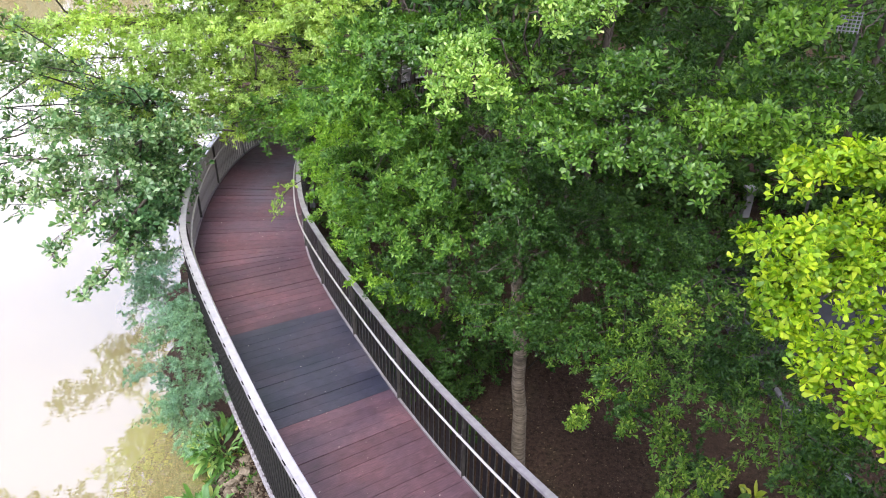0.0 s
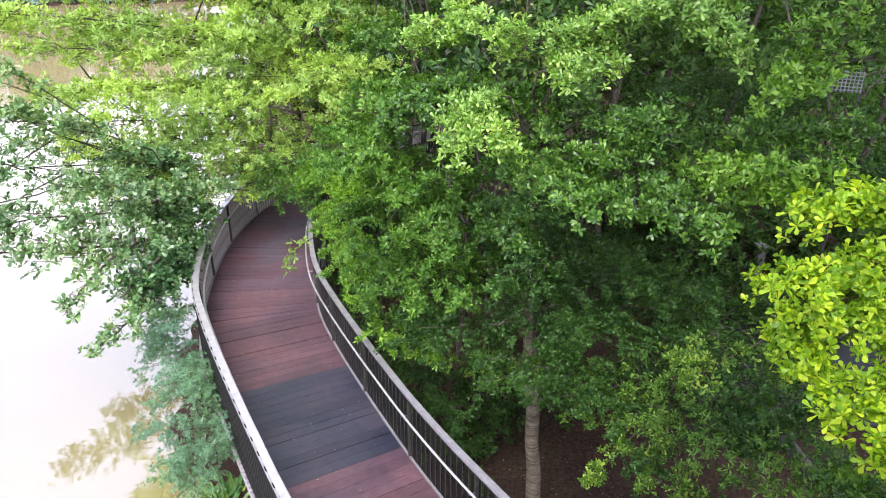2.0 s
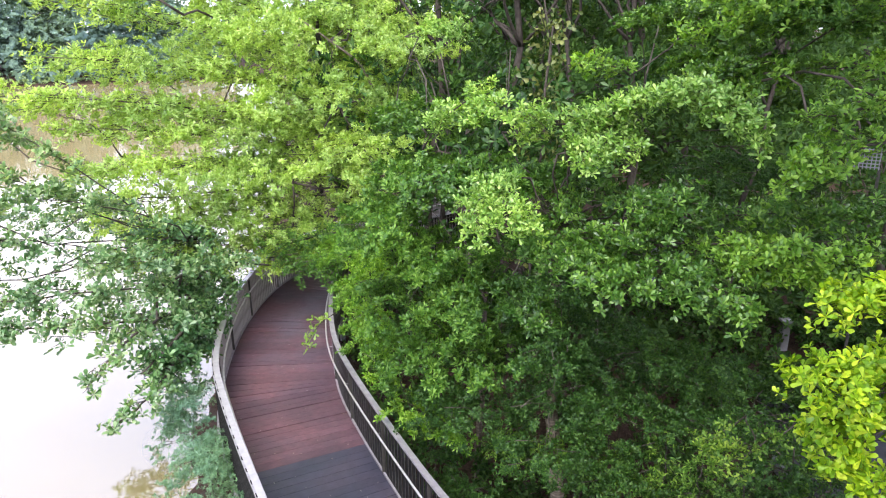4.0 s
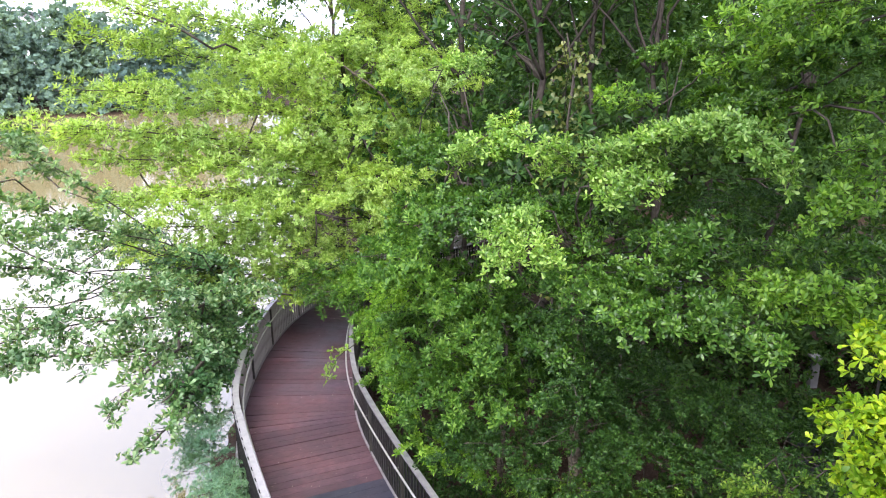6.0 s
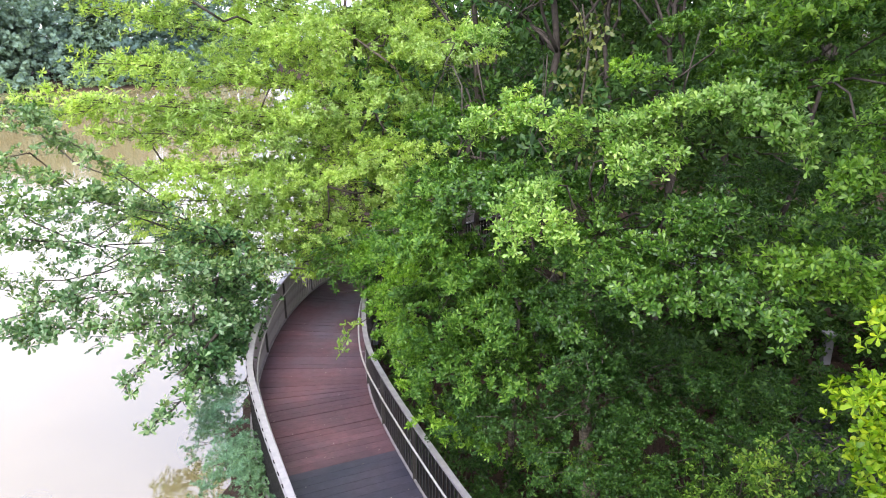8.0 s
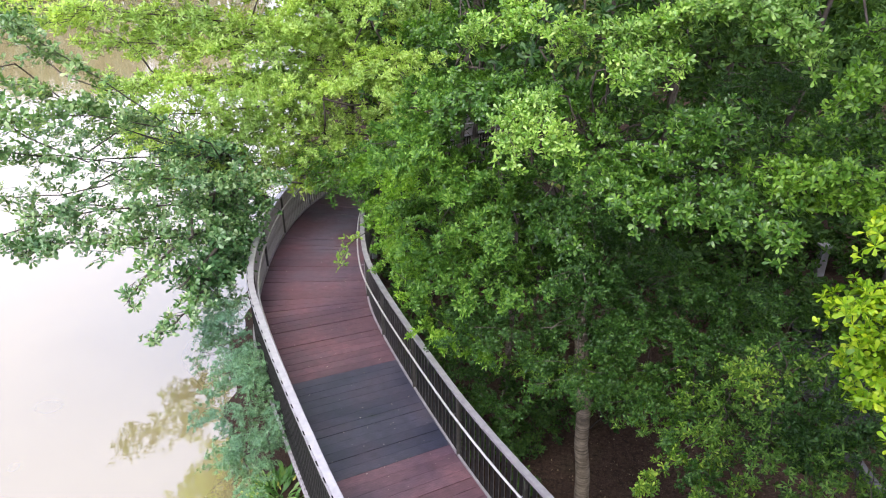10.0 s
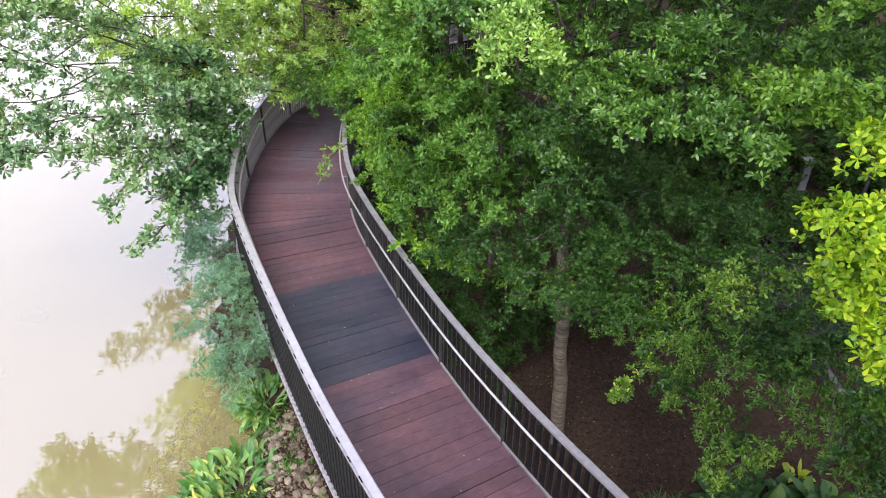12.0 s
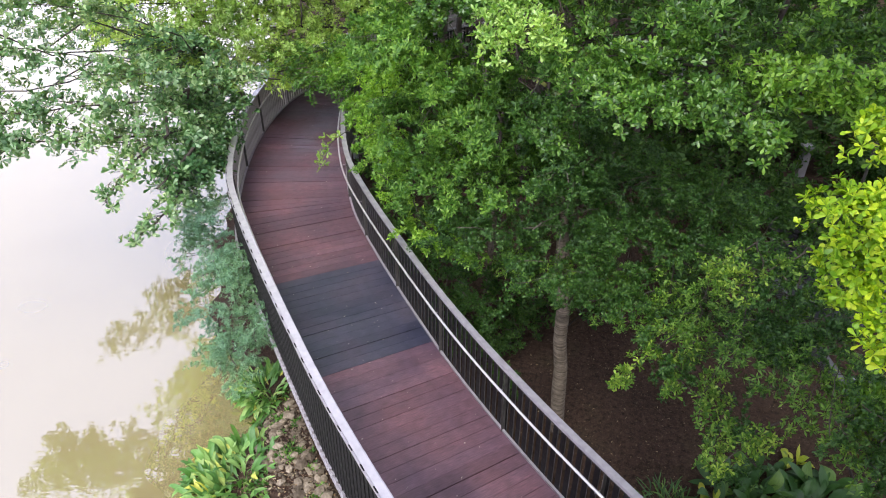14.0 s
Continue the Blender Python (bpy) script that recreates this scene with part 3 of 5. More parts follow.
def build_railing(side):
    """side -1: towards the lake, 1: towards the trees."""
    where = "lake edge" if side < 0 else "wooded edge"
    rail = thing("railing", f"curved steel railing, dark slats, pale cap, at the {where}", "railing", group="boardwalk railings")
    off = 1.055 if side > 0 else -1.04
    for name, o, z, w, h, mat, lab in (("cap_rail", off - side * (0.032 if side > 0 else 0.049), RAIL_H - 0.03, 0.098 if side < 0 else 0.086, 0.03, M_CAP if side < 0 else M_STEEL, "flat pale steel cap"),
                                       ("cap_lip", off - side * (0.093 if side < 0 else 0.07), RAIL_H + 0.0005, 0.009, 0.006, M_STEEL, ""),
                                       ("upper_rail", off - side * 0.03, RAIL_H - 0.09, 0.03, 0.058, M_FRAME, ""),
                                       ("lower_rail", off - side * 0.03, 0.003, 0.03, 0.028, M_STEEL, "pale steel bottom rail"),
                                       ("bottom_flange", off + side * 0.01, -0.17, 0.085, 0.014, M_STEEL, "pale steel flange")):
        bm = bmesh.new()
        ribbon(bm, 0, S_END, o, z, w, h)
        part(name, bm, mat, rail, lab)
    bm = bmesh.new()
    ho = off - side * 0.145
    n = int(S_END / 0.15)
    tube(bm, [station(S_END * i / n, ho, 0.8) for i in range(n + 1)], [0.016] * (n + 1), 10)
    part("handrail", bm, M_TUBE, rail, "round stainless steel handrail", True)
    slats = []
    for mat in (M_BAR if side < 0 else M_BAR_GLOSS, M_SLAT):
        bm = bmesh.new()
        low, top = -0.15, RAIL_H - (0.036 if side < 0 else 0.032)
        box(bm, Matrix.Translation((0, 0, (top + low) / 2)), (0.096 if mat == M_SLAT else 0.078) if side < 0 else 0.074, 0.018 if side < 0 else 0.012, top - low)
        if side < 0:
            dark = len(bm.faces)
            box(bm, Matrix.Translation((0, 0.024, -0.13)), 0.062, 0.03, 0.05)
            bm.faces.ensure_lookup_table()
            for f in bm.faces[dark:]:
                f.material_index = 1
        else:
            # one narrow face of each slat gets the painted edge highlight
            for f in bm.faces:
                f.material_index = 1 if f.normal.x < -0.5 else 0
        me = bpy.data.meshes.new("slat")
        bm.to_mesh(me)
        bm.free()
        me.materials.append(mat)
        me.materials.append(M_STEEL if side < 0 else M_EDGE)
        slats.append(me)
    # lake side slats past the bend are pale grey, the others black
    gap, turn = 0.105 if side < 0 else 0.135, s_at_y(11.4)
    for i in range(int((S_END - 0.3) / gap)):
        q = 0.2 + i * gap
        ob = part_mesh("slat", slats[1] if side < 0 and q > turn else slats[0], rail)
        ob.matrix_basis = Matrix.Translation(station(q, off)) @ Matrix.Rotation(heading(q), 4, "Z")
    if side < 0:
        bm = bmesh.new()
        ribbon(bm, 0, S_END, off - 0.013, RAIL_H - 0.034, 0.018, 0.026)
        part("edge_strip", bm, M_STEEL, rail, "thin pale steel strip along the outer edge")
        clip = bpy.data.meshes.new("clip")
        bm = bmesh.new()
        box(bm, Matrix.Identity(4), 0.09, 0.022, 0.02)
        bm.to_mesh(clip)
        bm.free()
        clip.materials.append(M_BAR)
        for i in range(int((S_END - 0.3) / 0.29)):
            q = 0.2 + i * 0.29
            part_mesh("clip", clip, rail).matrix_basis = Matrix.Translation(station(q, off - 0.005, RAIL_H - 0.012)) @ Matrix.Rotation(heading(q), 4, "Z")
    q = 0.9
    while q < S_END:
        bm = bmesh.new()
        m = Matrix.Translation(station(q, off - side * 0.028)) @ Matrix.Rotation(heading(q), 4, "Z")
        box(bm, m @ Matrix.Translation((0, 0, (RAIL_H - 0.032 - 0.12) / 2)), 0.012, 0.05, RAIL_H - 0.032 + 0.12)
        post = part("post", bm, M_FRAME, rail, "flat dark steel post")
        bm = bmesh.new()
        tube(bm, [station(q, off - side * 0.07, 0.74), station(q, ho, 0.75), station(q, ho, 0.785)], [0.006] * 3, 6)
        part("bracket", bm, M_STEEL, post)
        q += 1.75
    return rail


build_deck()
build_railing(-1)
build_railing(1)


# ---- trees ----
def tree(name, label, root, trunk_pts, trunk_r, pads, material, bark, shape, length, per, seed, at, limb_r=0.06, lit=(), lit_material=M_LEAF_BRIGHT, sprays=(), **more):
    rng = np.random.default_rng(seed)
    t = thing(name, label, "tree", at)
    inv = Matrix.Translation(-Vector(at))
    bm = bmesh.new()
    p, _ = spline(trunk_pts, 16)
    p[1:-1] += rng.normal(0, 0.012, (14, 3)) * (1, 1, 0)
    tube(bm, p, np.concatenate([np.linspace(trunk_r, trunk_r * 0.7, 11), np.linspace(trunk_r * 0.6, trunk_r * 0.12, 5)]) * (1 + 0.05 * rng.normal(size=16)), 12)
    bm.transform(inv)
    part("trunk", bm, bark, t, "", True)
    joints = [np.array(root)]
    for bough in sorted([*pads, *lit], key=lambda g: np.linalg.norm(np.array(g[:3]) - root)):
        c = np.array(bough[:3])
        near = min(joints, key=lambda q: np.linalg.norm(q - c))
        reach = np.linalg.norm(near - c)
        if limb_r < 0.02 and reach > 0.45:
            near = c + (near - c) / reach * 0.45
        bm = limb(bmesh.new(), rng, near, bough, limb_r, 3 if limb_r < 0.02 else 5)
        joints.append(c - (0, 0, bough[5] * 0.4))
        bm.transform(inv)
        part("limb", bm, M_BARK, t, "", True)
    for boughs, leaf, outline, size, dense, wood_r, tone in sprays:
        spots, axes, fine = [], [], []
        for g in boughs:
            p = arc(*g[:3], 12)
            p[1:-1] += rng.normal(0, 0.1, (10, 3)) * g[4]
            q, ax, a, b = spray(rng, g, size * 1.15, dense)
            spots.append(q)
            axes.append(ax)
            near = min(joints, key=lambda j: np.linalg.norm(j - p[0]))
            bm = tube(bmesh.new(), p, np.linspace(wood_r, wood_r * 0.3, 12), 7)
            if np.linalg.norm(near - p[0]) > 0.15:
                tube(bm, crooked(near, p[0], rng, 0.12, 7, 0.16), np.linspace(wood_r, wood_r * 0.9, 7), 7)
            bm.transform(inv)
            part("bough", bm, M_BARK, t, "", True)
            fine.append((a, b))
        v, f = twigs(np.concatenate([a for a, _ in fine]), np.concatenate([b for _, b in fine]), min(0.01, wood_r * 0.3))
        tagged(part_mesh("brushwood", fast_mesh("brushwood", v - np.array(at), f, M_BARK), t), kind="stuff")
        v, f = leaves(rng, np.concatenate(spots), np.concatenate(axes), outline, size, per, low=-10, high=60, vary=0.4)
        part_mesh("crown", fast_mesh("crown", v - np.array(at), f, leaf), t, tone)
    if pads:
        v, f = foliage(rng, pads, shape, length, per, seed=seed, **more)
        part_mesh("crown", fast_mesh("crown", v - np.array(at), f, material), t)
    if lit:
        v, f = foliage(rng, list(lit), shape, length, per, seed=seed + 500, **more)
        part_mesh("crown", fast_mesh("crown", v - np.array(at), f, lit_material), t, "pale yellow-green leaves, light painted into the colour")
    return t


LAKE_LIMB_BOUGHS = [
    ((-4.66, 13.34, 1.25), (-5.21, 10.62, 1.94), (-7.4, 8.8, 2.75), 0.69, 0.18),
    ((-4.84, 13.66, 1.64), (-5.31, 11.0, 2.41), (-6.74, 9.58, 2.78), 0.66, 0.20),
    ((-4.64, 10.66, 1.97), (-4.94, 9.74, 1.84), (-5.21, 9.17, 1.5), 0.34, 0.12),
    ((-4.4, 10.57, 1.25), (-4.5, 9.5, 1.1), (-4.8, 8.75, 1.05), 0.24, 0.08),
]
LAKE_UPPER_BOUGHS = [
    ((-5.69, 12.92, 3.21), (-6.33, 11.54, 3.99), (-7.31, 10.04, 4.94), 0.59, 0.16),
    ((-5.13, 12.73, 2.52), (-5.98, 11.36, 3.08), (-7.35, 9.75, 3.82), 0.54, 0.16),
    ((-4.8, 12.58, 3.09), (-6.03, 11.12, 3.96), (-6.93, 10.01, 4.15), 0.44, 0.13),
    ((-5.56, 12.0, 3.8), (-6.22, 11.18, 4.78), (-6.78, 10.48, 5.56), 0.33, 0.11),
    ((-3.29, 13.36, 2.0), (-4.59, 11.85, 2.64), (-6.09, 10.56, 2.99), 0.47, 0.16),
]
LAKE_INNER_BOUGHS = [
    ((-4.53, 14.9, 1.15), (-4.4, 13.12, 1.08), (-4.29, 11.81, 0.88), 0.28, 0.23),
    ((-4.35, 11.75, 1.55), (-4.45, 10.54, 1.55), (-4.61, 9.7, 1.46), 0.34, 0.15),
    ((-4.47, 11.97, 1.1), (-4.45, 10.9, 1.18), (-4.55, 10.2, 1.1), 0.28, 0.18),
    ((-4.6, 13.16, 1.32), (-4.46, 11.35, 1.27), (-4.6, 10.36, 1.32), 0.34, 0.23),
    ((-5.1, 15.37, 1.73), (-4.98, 13.75, 1.74), (-5.15, 12.28, 1.92), 0.78, 0.39),
    ((-4.83, 14.87, 1.62), (-4.71, 13.13, 1.33), (-4.7, 11.75, 1.32), 0.58, 0.43),
    ((-5.1, 15.45, 1.99), (-5.35, 13.96, 2.45), (-5.71, 12.58, 2.86), 0.65, 0.31),
    ((-4.73, 13.61, 1.4), (-4.6, 11.74, 1.21), (-4.5, 10.55, 1.11), 0.47, 0.35),
    ((-4.57, 12.61, 1.05), (-4.45, 11.5, 1.05), (-4.4, 10.9, 0.95), 0.3, 0.22),
]
SPREAD_HIGH_BOUGHS = [
    ((-0.54, 18.92, 6.48), (-2.73, 18.03, 8.53), (-5.71, 16.77, 9.39), 1.38, 0.46),
    ((-0.23, 19.32, 7.06), (-1.07, 18.73, 9.12), (-2.09, 18.04, 10.3), 1.42, 0.54),
    ((-0.27, 20.18, 4.21), (-3.17, 18.35, 6.65), (-6.84, 15.98, 8.01), 1.25, 0.35),
    ((-0.43, 19.64, 3.95), (-3.4, 17.79, 5.96), (-7.92, 14.95, 7.32), 1.07, 0.27),
    ((-0.58, 19.09, 3.71), (-3.9, 17.25, 5.43), (-7.87, 14.19, 6.2), 0.95, 0.24),
    ((-0.73, 18.61, 3.31), (-4.35, 16.56, 4.74), (-8.71, 13.06, 5.56), 0.87, 0.23),
    ((-0.88, 18.97, 4.36), (-1.54, 18.05, 6.21), (-3.25, 17.41, 7.31), 1.22, 0.40),
    ((-0.25, 19.0, 4.51), (-0.22, 18.12, 6.48), (0.76, 17.41, 6.81), 0.91, 0.30),
    ((-0.58, 19.51, 4.61), (-1.41, 18.57, 7.06), (-2.12, 17.69, 8.62), 1.41, 0.47),
]
SPREAD_LOW_BOUGHS = [
    ((-1.17, 18.22, 3.54), (-3.08, 17.1, 4.39), (-5.21, 15.79, 4.78), 0.82, 0.29),
    ((-1.47, 17.89, 2.98), (-3.35, 16.68, 3.39), (-5.26, 15.59, 3.62), 0.82, 0.29),
    ((-0.88, 18.26, 3.06), (-4.04, 16.25, 4.17), (-7.58, 14.0, 4.78), 0.78, 0.23),
    ((-1.03, 17.96, 2.65), (-4.27, 15.89, 3.62), (-7.12, 13.77, 3.98), 0.82, 0.23),
    ((-1.16, 17.55, 2.28), (-4.26, 15.66, 3.05), (-7.01, 13.43, 3.22), 0.78, 0.25),
    ((-1.45, 17.23, 1.9), (-3.99, 15.48, 2.47), (-6.49, 13.55, 2.7), 0.78, 0.25),
    ((-1.58, 16.9, 1.54), (-3.74, 15.39, 1.93), (-6.63, 13.31, 2.16), 0.69, 0.25),
    ((-1.7, 16.47, 1.21), (-3.24, 15.49, 1.54), (-5.06, 14.34, 1.6), 0.78, 0.31),
]
SPREAD_EDGE_BOUGHS = [
    ((-1.33, 15.71, 2.04), (-2.28, 14.58, 1.84), (-3.11, 13.86, 1.76), 0.60, 0.31),
    ((-1.05, 15.5, 1.96), (-1.75, 14.44, 1.82), (-2.3, 13.81, 1.77), 0.52, 0.31),
    ((-1.48, 15.89, 1.99), (-2.59, 15.04, 2.1), (-3.75, 14.35, 2.06), 0.67, 0.32),
    ((-0.79, 16.08, 2.5), (-1.42, 15.18, 2.05), (-2.03, 14.58, 1.7), 0.62, 0.35),
]
LIT_BOUGHS = [
    ((-0.05, 8.99, 5.11), (0.59, 8.46, 5.79), (1.42, 7.92, 5.53), 0.29, 0.16),
    ((0.97, 8.58, 5.39), (1.76, 7.97, 5.57), (2.4, 7.49, 5.66), 0.29, 0.17),
    ((1.72, 8.04, 5.33), (2.6, 7.25, 5.96), (3.2, 6.29, 5.6), 0.29, 0.13),
    ((1.8, 7.95, 5.4), (2.55, 7.1, 6.0), (3.15, 6.3, 5.78), 0.26, 0.12),
    ((1.59, 8.04, 5.19), (1.95, 7.57, 5.31), (2.32, 7.15, 5.35), 0.24, 0.12),
    ((1.1, 7.87, 4.95), (0.62, 7.35, 4.82), (0.6, 6.85, 4.5), 0.26, 0.13),
    ((0.88, 7.67, 4.86), (0.9, 7.23, 4.77), (1.11, 6.73, 4.59), 0.28, 0.14),
    ((-0.37, 12.92, 6.53), (0.25, 12.52, 6.68), (0.63, 12.11, 6.63), 0.36, 0.17),
]
SIDE_BOUGHS = [
    ((1.6, 8.81, 4.86), (0.77, 8.72, 4.89), (-0.04, 8.54, 4.86), 0.33, 0.16),
    ((1.43, 8.57, 4.58), (0.61, 8.49, 4.71), (-0.26, 8.28, 4.62), 0.32, 0.16),
    ((1.99, 8.51, 4.81), (1.76, 8.19, 4.59), (1.79, 7.8, 4.34), 0.22, 0.12),
    ((2.23, 7.97, 4.57), (2.57, 7.38, 4.79), (2.85, 6.75, 4.88), 0.27, 0.13),
    ((1.46, 8.19, 4.0), (2.12, 7.5, 4.32), (2.74, 6.93, 4.59), 0.27, 0.15),
    ((1.15, 8.04, 4.05), (1.72, 7.07, 4.03), (2.33, 6.44, 4.04), 0.30, 0.15),
    ((2.17, 7.63, 4.11), (2.75, 6.68, 4.17), (3.1, 5.86, 4.01), 0.34, 0.14),
    ((3.28, 8.0, 4.42), (3.85, 7.12, 4.65), (4.39, 6.14, 4.92), 0.36, 0.15),
    ((0.96, 8.09, 3.51), (1.12, 7.59, 3.4), (1.38, 7.1, 3.4), 0.25, 0.14),
]
RIGHT_BOUGHS = [
    ((5.81, 8.07, 6.78), (4.56, 8.15, 6.85), (3.14, 8.58, 6.55), 0.38, 0.14),
    ((5.89, 7.99, 6.09), (4.64, 8.09, 6.16), (3.42, 8.45, 6.01), 0.36, 0.14),
    ((3.0, 10.07, 5.98), (2.58, 9.78, 6.16), (2.09, 9.69, 6.17), 0.26, 0.12),
    ((5.46, 8.28, 7.34), (4.34, 8.47, 7.3), (3.32, 8.5, 7.13), 0.48, 0.19),
]
LIME_BOUGHS = [
    ((3.87, 3.63, 4.91), (2.85, 3.4, 5.15), (2.36, 3.52, 5.06), 0.21, 0.09),
    ((3.87, 3.46, 4.6), (2.76, 3.22, 4.86), (2.08, 3.28, 4.72), 0.22, 0.10),
    ((3.8, 3.3, 4.5), (2.7, 3.08, 4.78), (2.11, 3.06, 4.56), 0.2, 0.09),
    ((3.73, 3.2, 4.39), (2.72, 2.98, 4.66), (2.13, 2.9, 4.42), 0.21, 0.09),
    ((3.58, 2.9, 4.19), (2.75, 2.67, 4.47), (2.2, 2.62, 4.32), 0.18, 0.09),
    ((3.43, 2.66, 4.07), (2.73, 2.4, 4.37), (2.29, 2.32, 4.3), 0.17, 0.08),
    ((3.31, 2.43, 4.05), (2.69, 2.25, 4.33), (2.32, 2.15, 4.31), 0.16, 0.07),
    ((3.99, 3.86, 5.08), (3.09, 3.41, 5.19), (2.6, 3.44, 5.18), 0.18, 0.08),
]
TIP_BOUGHS = [
    ((2.97, 6.14, 1.69), (2.31, 5.6, 1.69), (1.76, 5.13, 1.57), 0.12, 0.05),
    ((2.95, 5.9, 1.72), (2.51, 5.37, 1.69), (2.26, 4.91, 1.7), 0.10, 0.05),
    ((3.02, 5.47, 1.6), (2.63, 4.95, 1.62), (2.44, 4.47, 1.66), 0.10, 0.05),
    ((3.02, 5.07, 1.5), (2.67, 4.52, 1.53), (2.43, 4.18, 1.53), 0.11, 0.06),
    ((3.19, 5.82, 2.9), (2.79, 5.51, 2.9), (2.55, 5.35, 2.87), 0.16, 0.07),
    ((3.64, 5.6, 2.97), (2.98, 5.26, 2.87), (2.63, 5.11, 2.78), 0.18, 0.08),
    ((3.29, 4.52, 1.76), (2.8, 4.23, 1.78), (2.39, 3.98, 1.63), 0.14, 0.08),
]
VEIL_BOUGHS = [
    ((3.74, 5.84, 2.61), (3.4, 5.2, 2.22), (3.1, 4.7, 1.95), 0.29, 0.14),
    ((3.92, 5.22, 2.7), (3.49, 4.65, 2.35), (3.19, 4.22, 2.01), 0.29, 0.13),
    ((4.1, 4.72, 2.63), (3.63, 4.22, 2.36), (3.3, 3.85, 2.07), 0.27, 0.13),
    ((3.3, 5.91, 2.34), (3.07, 5.41, 2.05), (2.81, 4.98, 1.9), 0.26, 0.13),
    ((3.87, 4.11, 2.46), (3.59, 3.81, 2.26), (3.32, 3.6, 2.03), 0.20, 0.10),
]
HEM_BOUGHS = [
    ((2.41, 7.37, 1.65), (2.21, 6.95, 1.48), (2.04, 6.6, 1.33), 0.31, 0.16),
    ((2.88, 7.12, 1.9), (2.71, 6.54, 1.63), (2.46, 6.17, 1.47), 0.30, 0.15),
    ((1.77, 7.96, 1.53), (1.64, 7.62, 1.43), (1.49, 7.41, 1.3), 0.33, 0.16),
    ((1.2, 8.42, 1.34), (1.06, 8.13, 1.24), (0.97, 7.92, 1.1), 0.26, 0.15),
    ((3.24, 6.79, 2.04), (2.93, 6.1, 1.8), (2.7, 5.68, 1.66), 0.28, 0.15),
]
GLOW_BOUGHS = [
    ((3.3, 6.97, 4.06), (3.7, 6.35, 4.22), (4.08, 5.65, 4.32), 0.26, 0.12),
    ((2.89, 7.43, 4.24), (3.48, 6.55, 4.45), (4.05, 5.55, 4.68), 0.34, 0.13),
    ((4.75, 6.82, 5.9), (4.23, 6.67, 5.81), (3.71, 6.51, 5.81), 0.23, 0.11),
    ((4.55, 6.42, 5.57), (3.93, 6.32, 5.43), (3.38, 6.12, 5.21), 0.29, 0.13),
]
LAKE_OUTER_BOUGHS = [
    ((-6.97, 9.09, 2.63), (-7.6, 8.06, 3.4), (-8.04, 7.34, 4.26), 0.87, 0.19),
    ((-7.23, 9.83, 3.8), (-7.96, 8.63, 4.47), (-8.4, 7.77, 5.17), 0.90, 0.20),
    ((-7.25, 10.07, 4.89), (-7.9, 8.89, 5.56), (-8.4, 7.89, 6.02), 0.80, 0.20),
    ((-7.0, 11.0, 3.5), (-9.0, 11.6, 4.3), (-11.0, 12.0, 5.0), 0.9, 0.25),
    ((-7.0, 12.0, 4.5), (-9.0, 13.0, 5.5), (-11.5, 13.5, 6.3), 1.0, 0.3),
    ((-6.5, 11.5, 2.6), (-8.2, 11.0, 2.6), (-9.6, 11.2, 2.9), 0.8, 0.2),
    ((-5.3, 16.0, 1.2), (-6.8, 15.5, 1.2), (-8.2, 15.2, 1.5), 0.8, 0.25),
    ((-5.5, 16.0, 2.2), (-7.8, 15.4, 2.4), (-9.6, 14.8, 2.8), 0.8, 0.25),
]
CROWN_NEAR_PADS = [
    (0.0, 10.3, 5.4, 0.95, 1.17, 0.23),
    (3.9, 8.6, 6.2, 0.94, 0.94, 0.19),
    (4.1, 10.2, 6.8, 1.27, 1.23, 0.25),
]
CROWN_FAR_PADS = [
    (-5.3, 17.0, 4.6, 2.97, 2.23, 0.59),
    (-3.2, 15.8, 3.5, 2.72, 2.45, 0.65),
    (-7.0, 17.6, 6.0, 2.35, 2.12, 0.56),
    (-2.3, 16.8, 6.7, 2.53, 2.74, 0.73),
    (-4.8, 15.2, 2.5, 2.59, 1.82, 0.37),
    (-7.6, 15.0, 5.1, 1.82, 0.93, 0.19),
    (-0.3, 14.9, 6.3, 1.11, 1.41, 0.28),
    (-2.1, 16.7, 5.2, 2.10, 2.74, 0.73),
    (-3.3, 15.8, 1.5, 0.98, 1.32, 0.32),
    (-4.6, 18.4, 6.9, 1.72, 2.89, 0.82),
    (-6.3, 14.9, 3.7, 1.77, 1.55, 0.31),
    (-1.2, 14.7, 4.1, 1.36, 2.34, 0.64),
]
CROWN_LOW_PADS = [
    (-0.6, 9.0, 4.1, 0.78, 1.19, 0.26),
    (-0.1, 9.7, 4.6, 0.91, 1.24, 0.25),
    (0.9, 8.7, 4.8, 0.74, 0.89, 0.18),
    (1.8, 8.6, 4.8, 0.59, 0.67, 0.13),
    (1.8, 8.0, 4.1, 0.78, 0.91, 0.21),
    (-0.3, 8.7, 3.1, 0.63, 1.02, 0.31),
    (-0.5, 8.8, 2.1, 0.33, 0.75, 0.27),
    (0.3, 8.5, 2.4, 0.71, 1.01, 0.36),
    (0.8, 8.2, 3.3, 0.82, 0.89, 0.27),
    (1.1, 8.1, 2.6, 0.84, 0.83, 0.30),
    (0.2, 8.8, 3.7, 0.77, 1.10, 0.28),
    (4.7, 8.7, 6.8, 0.83, 1.24, 0.25),
]
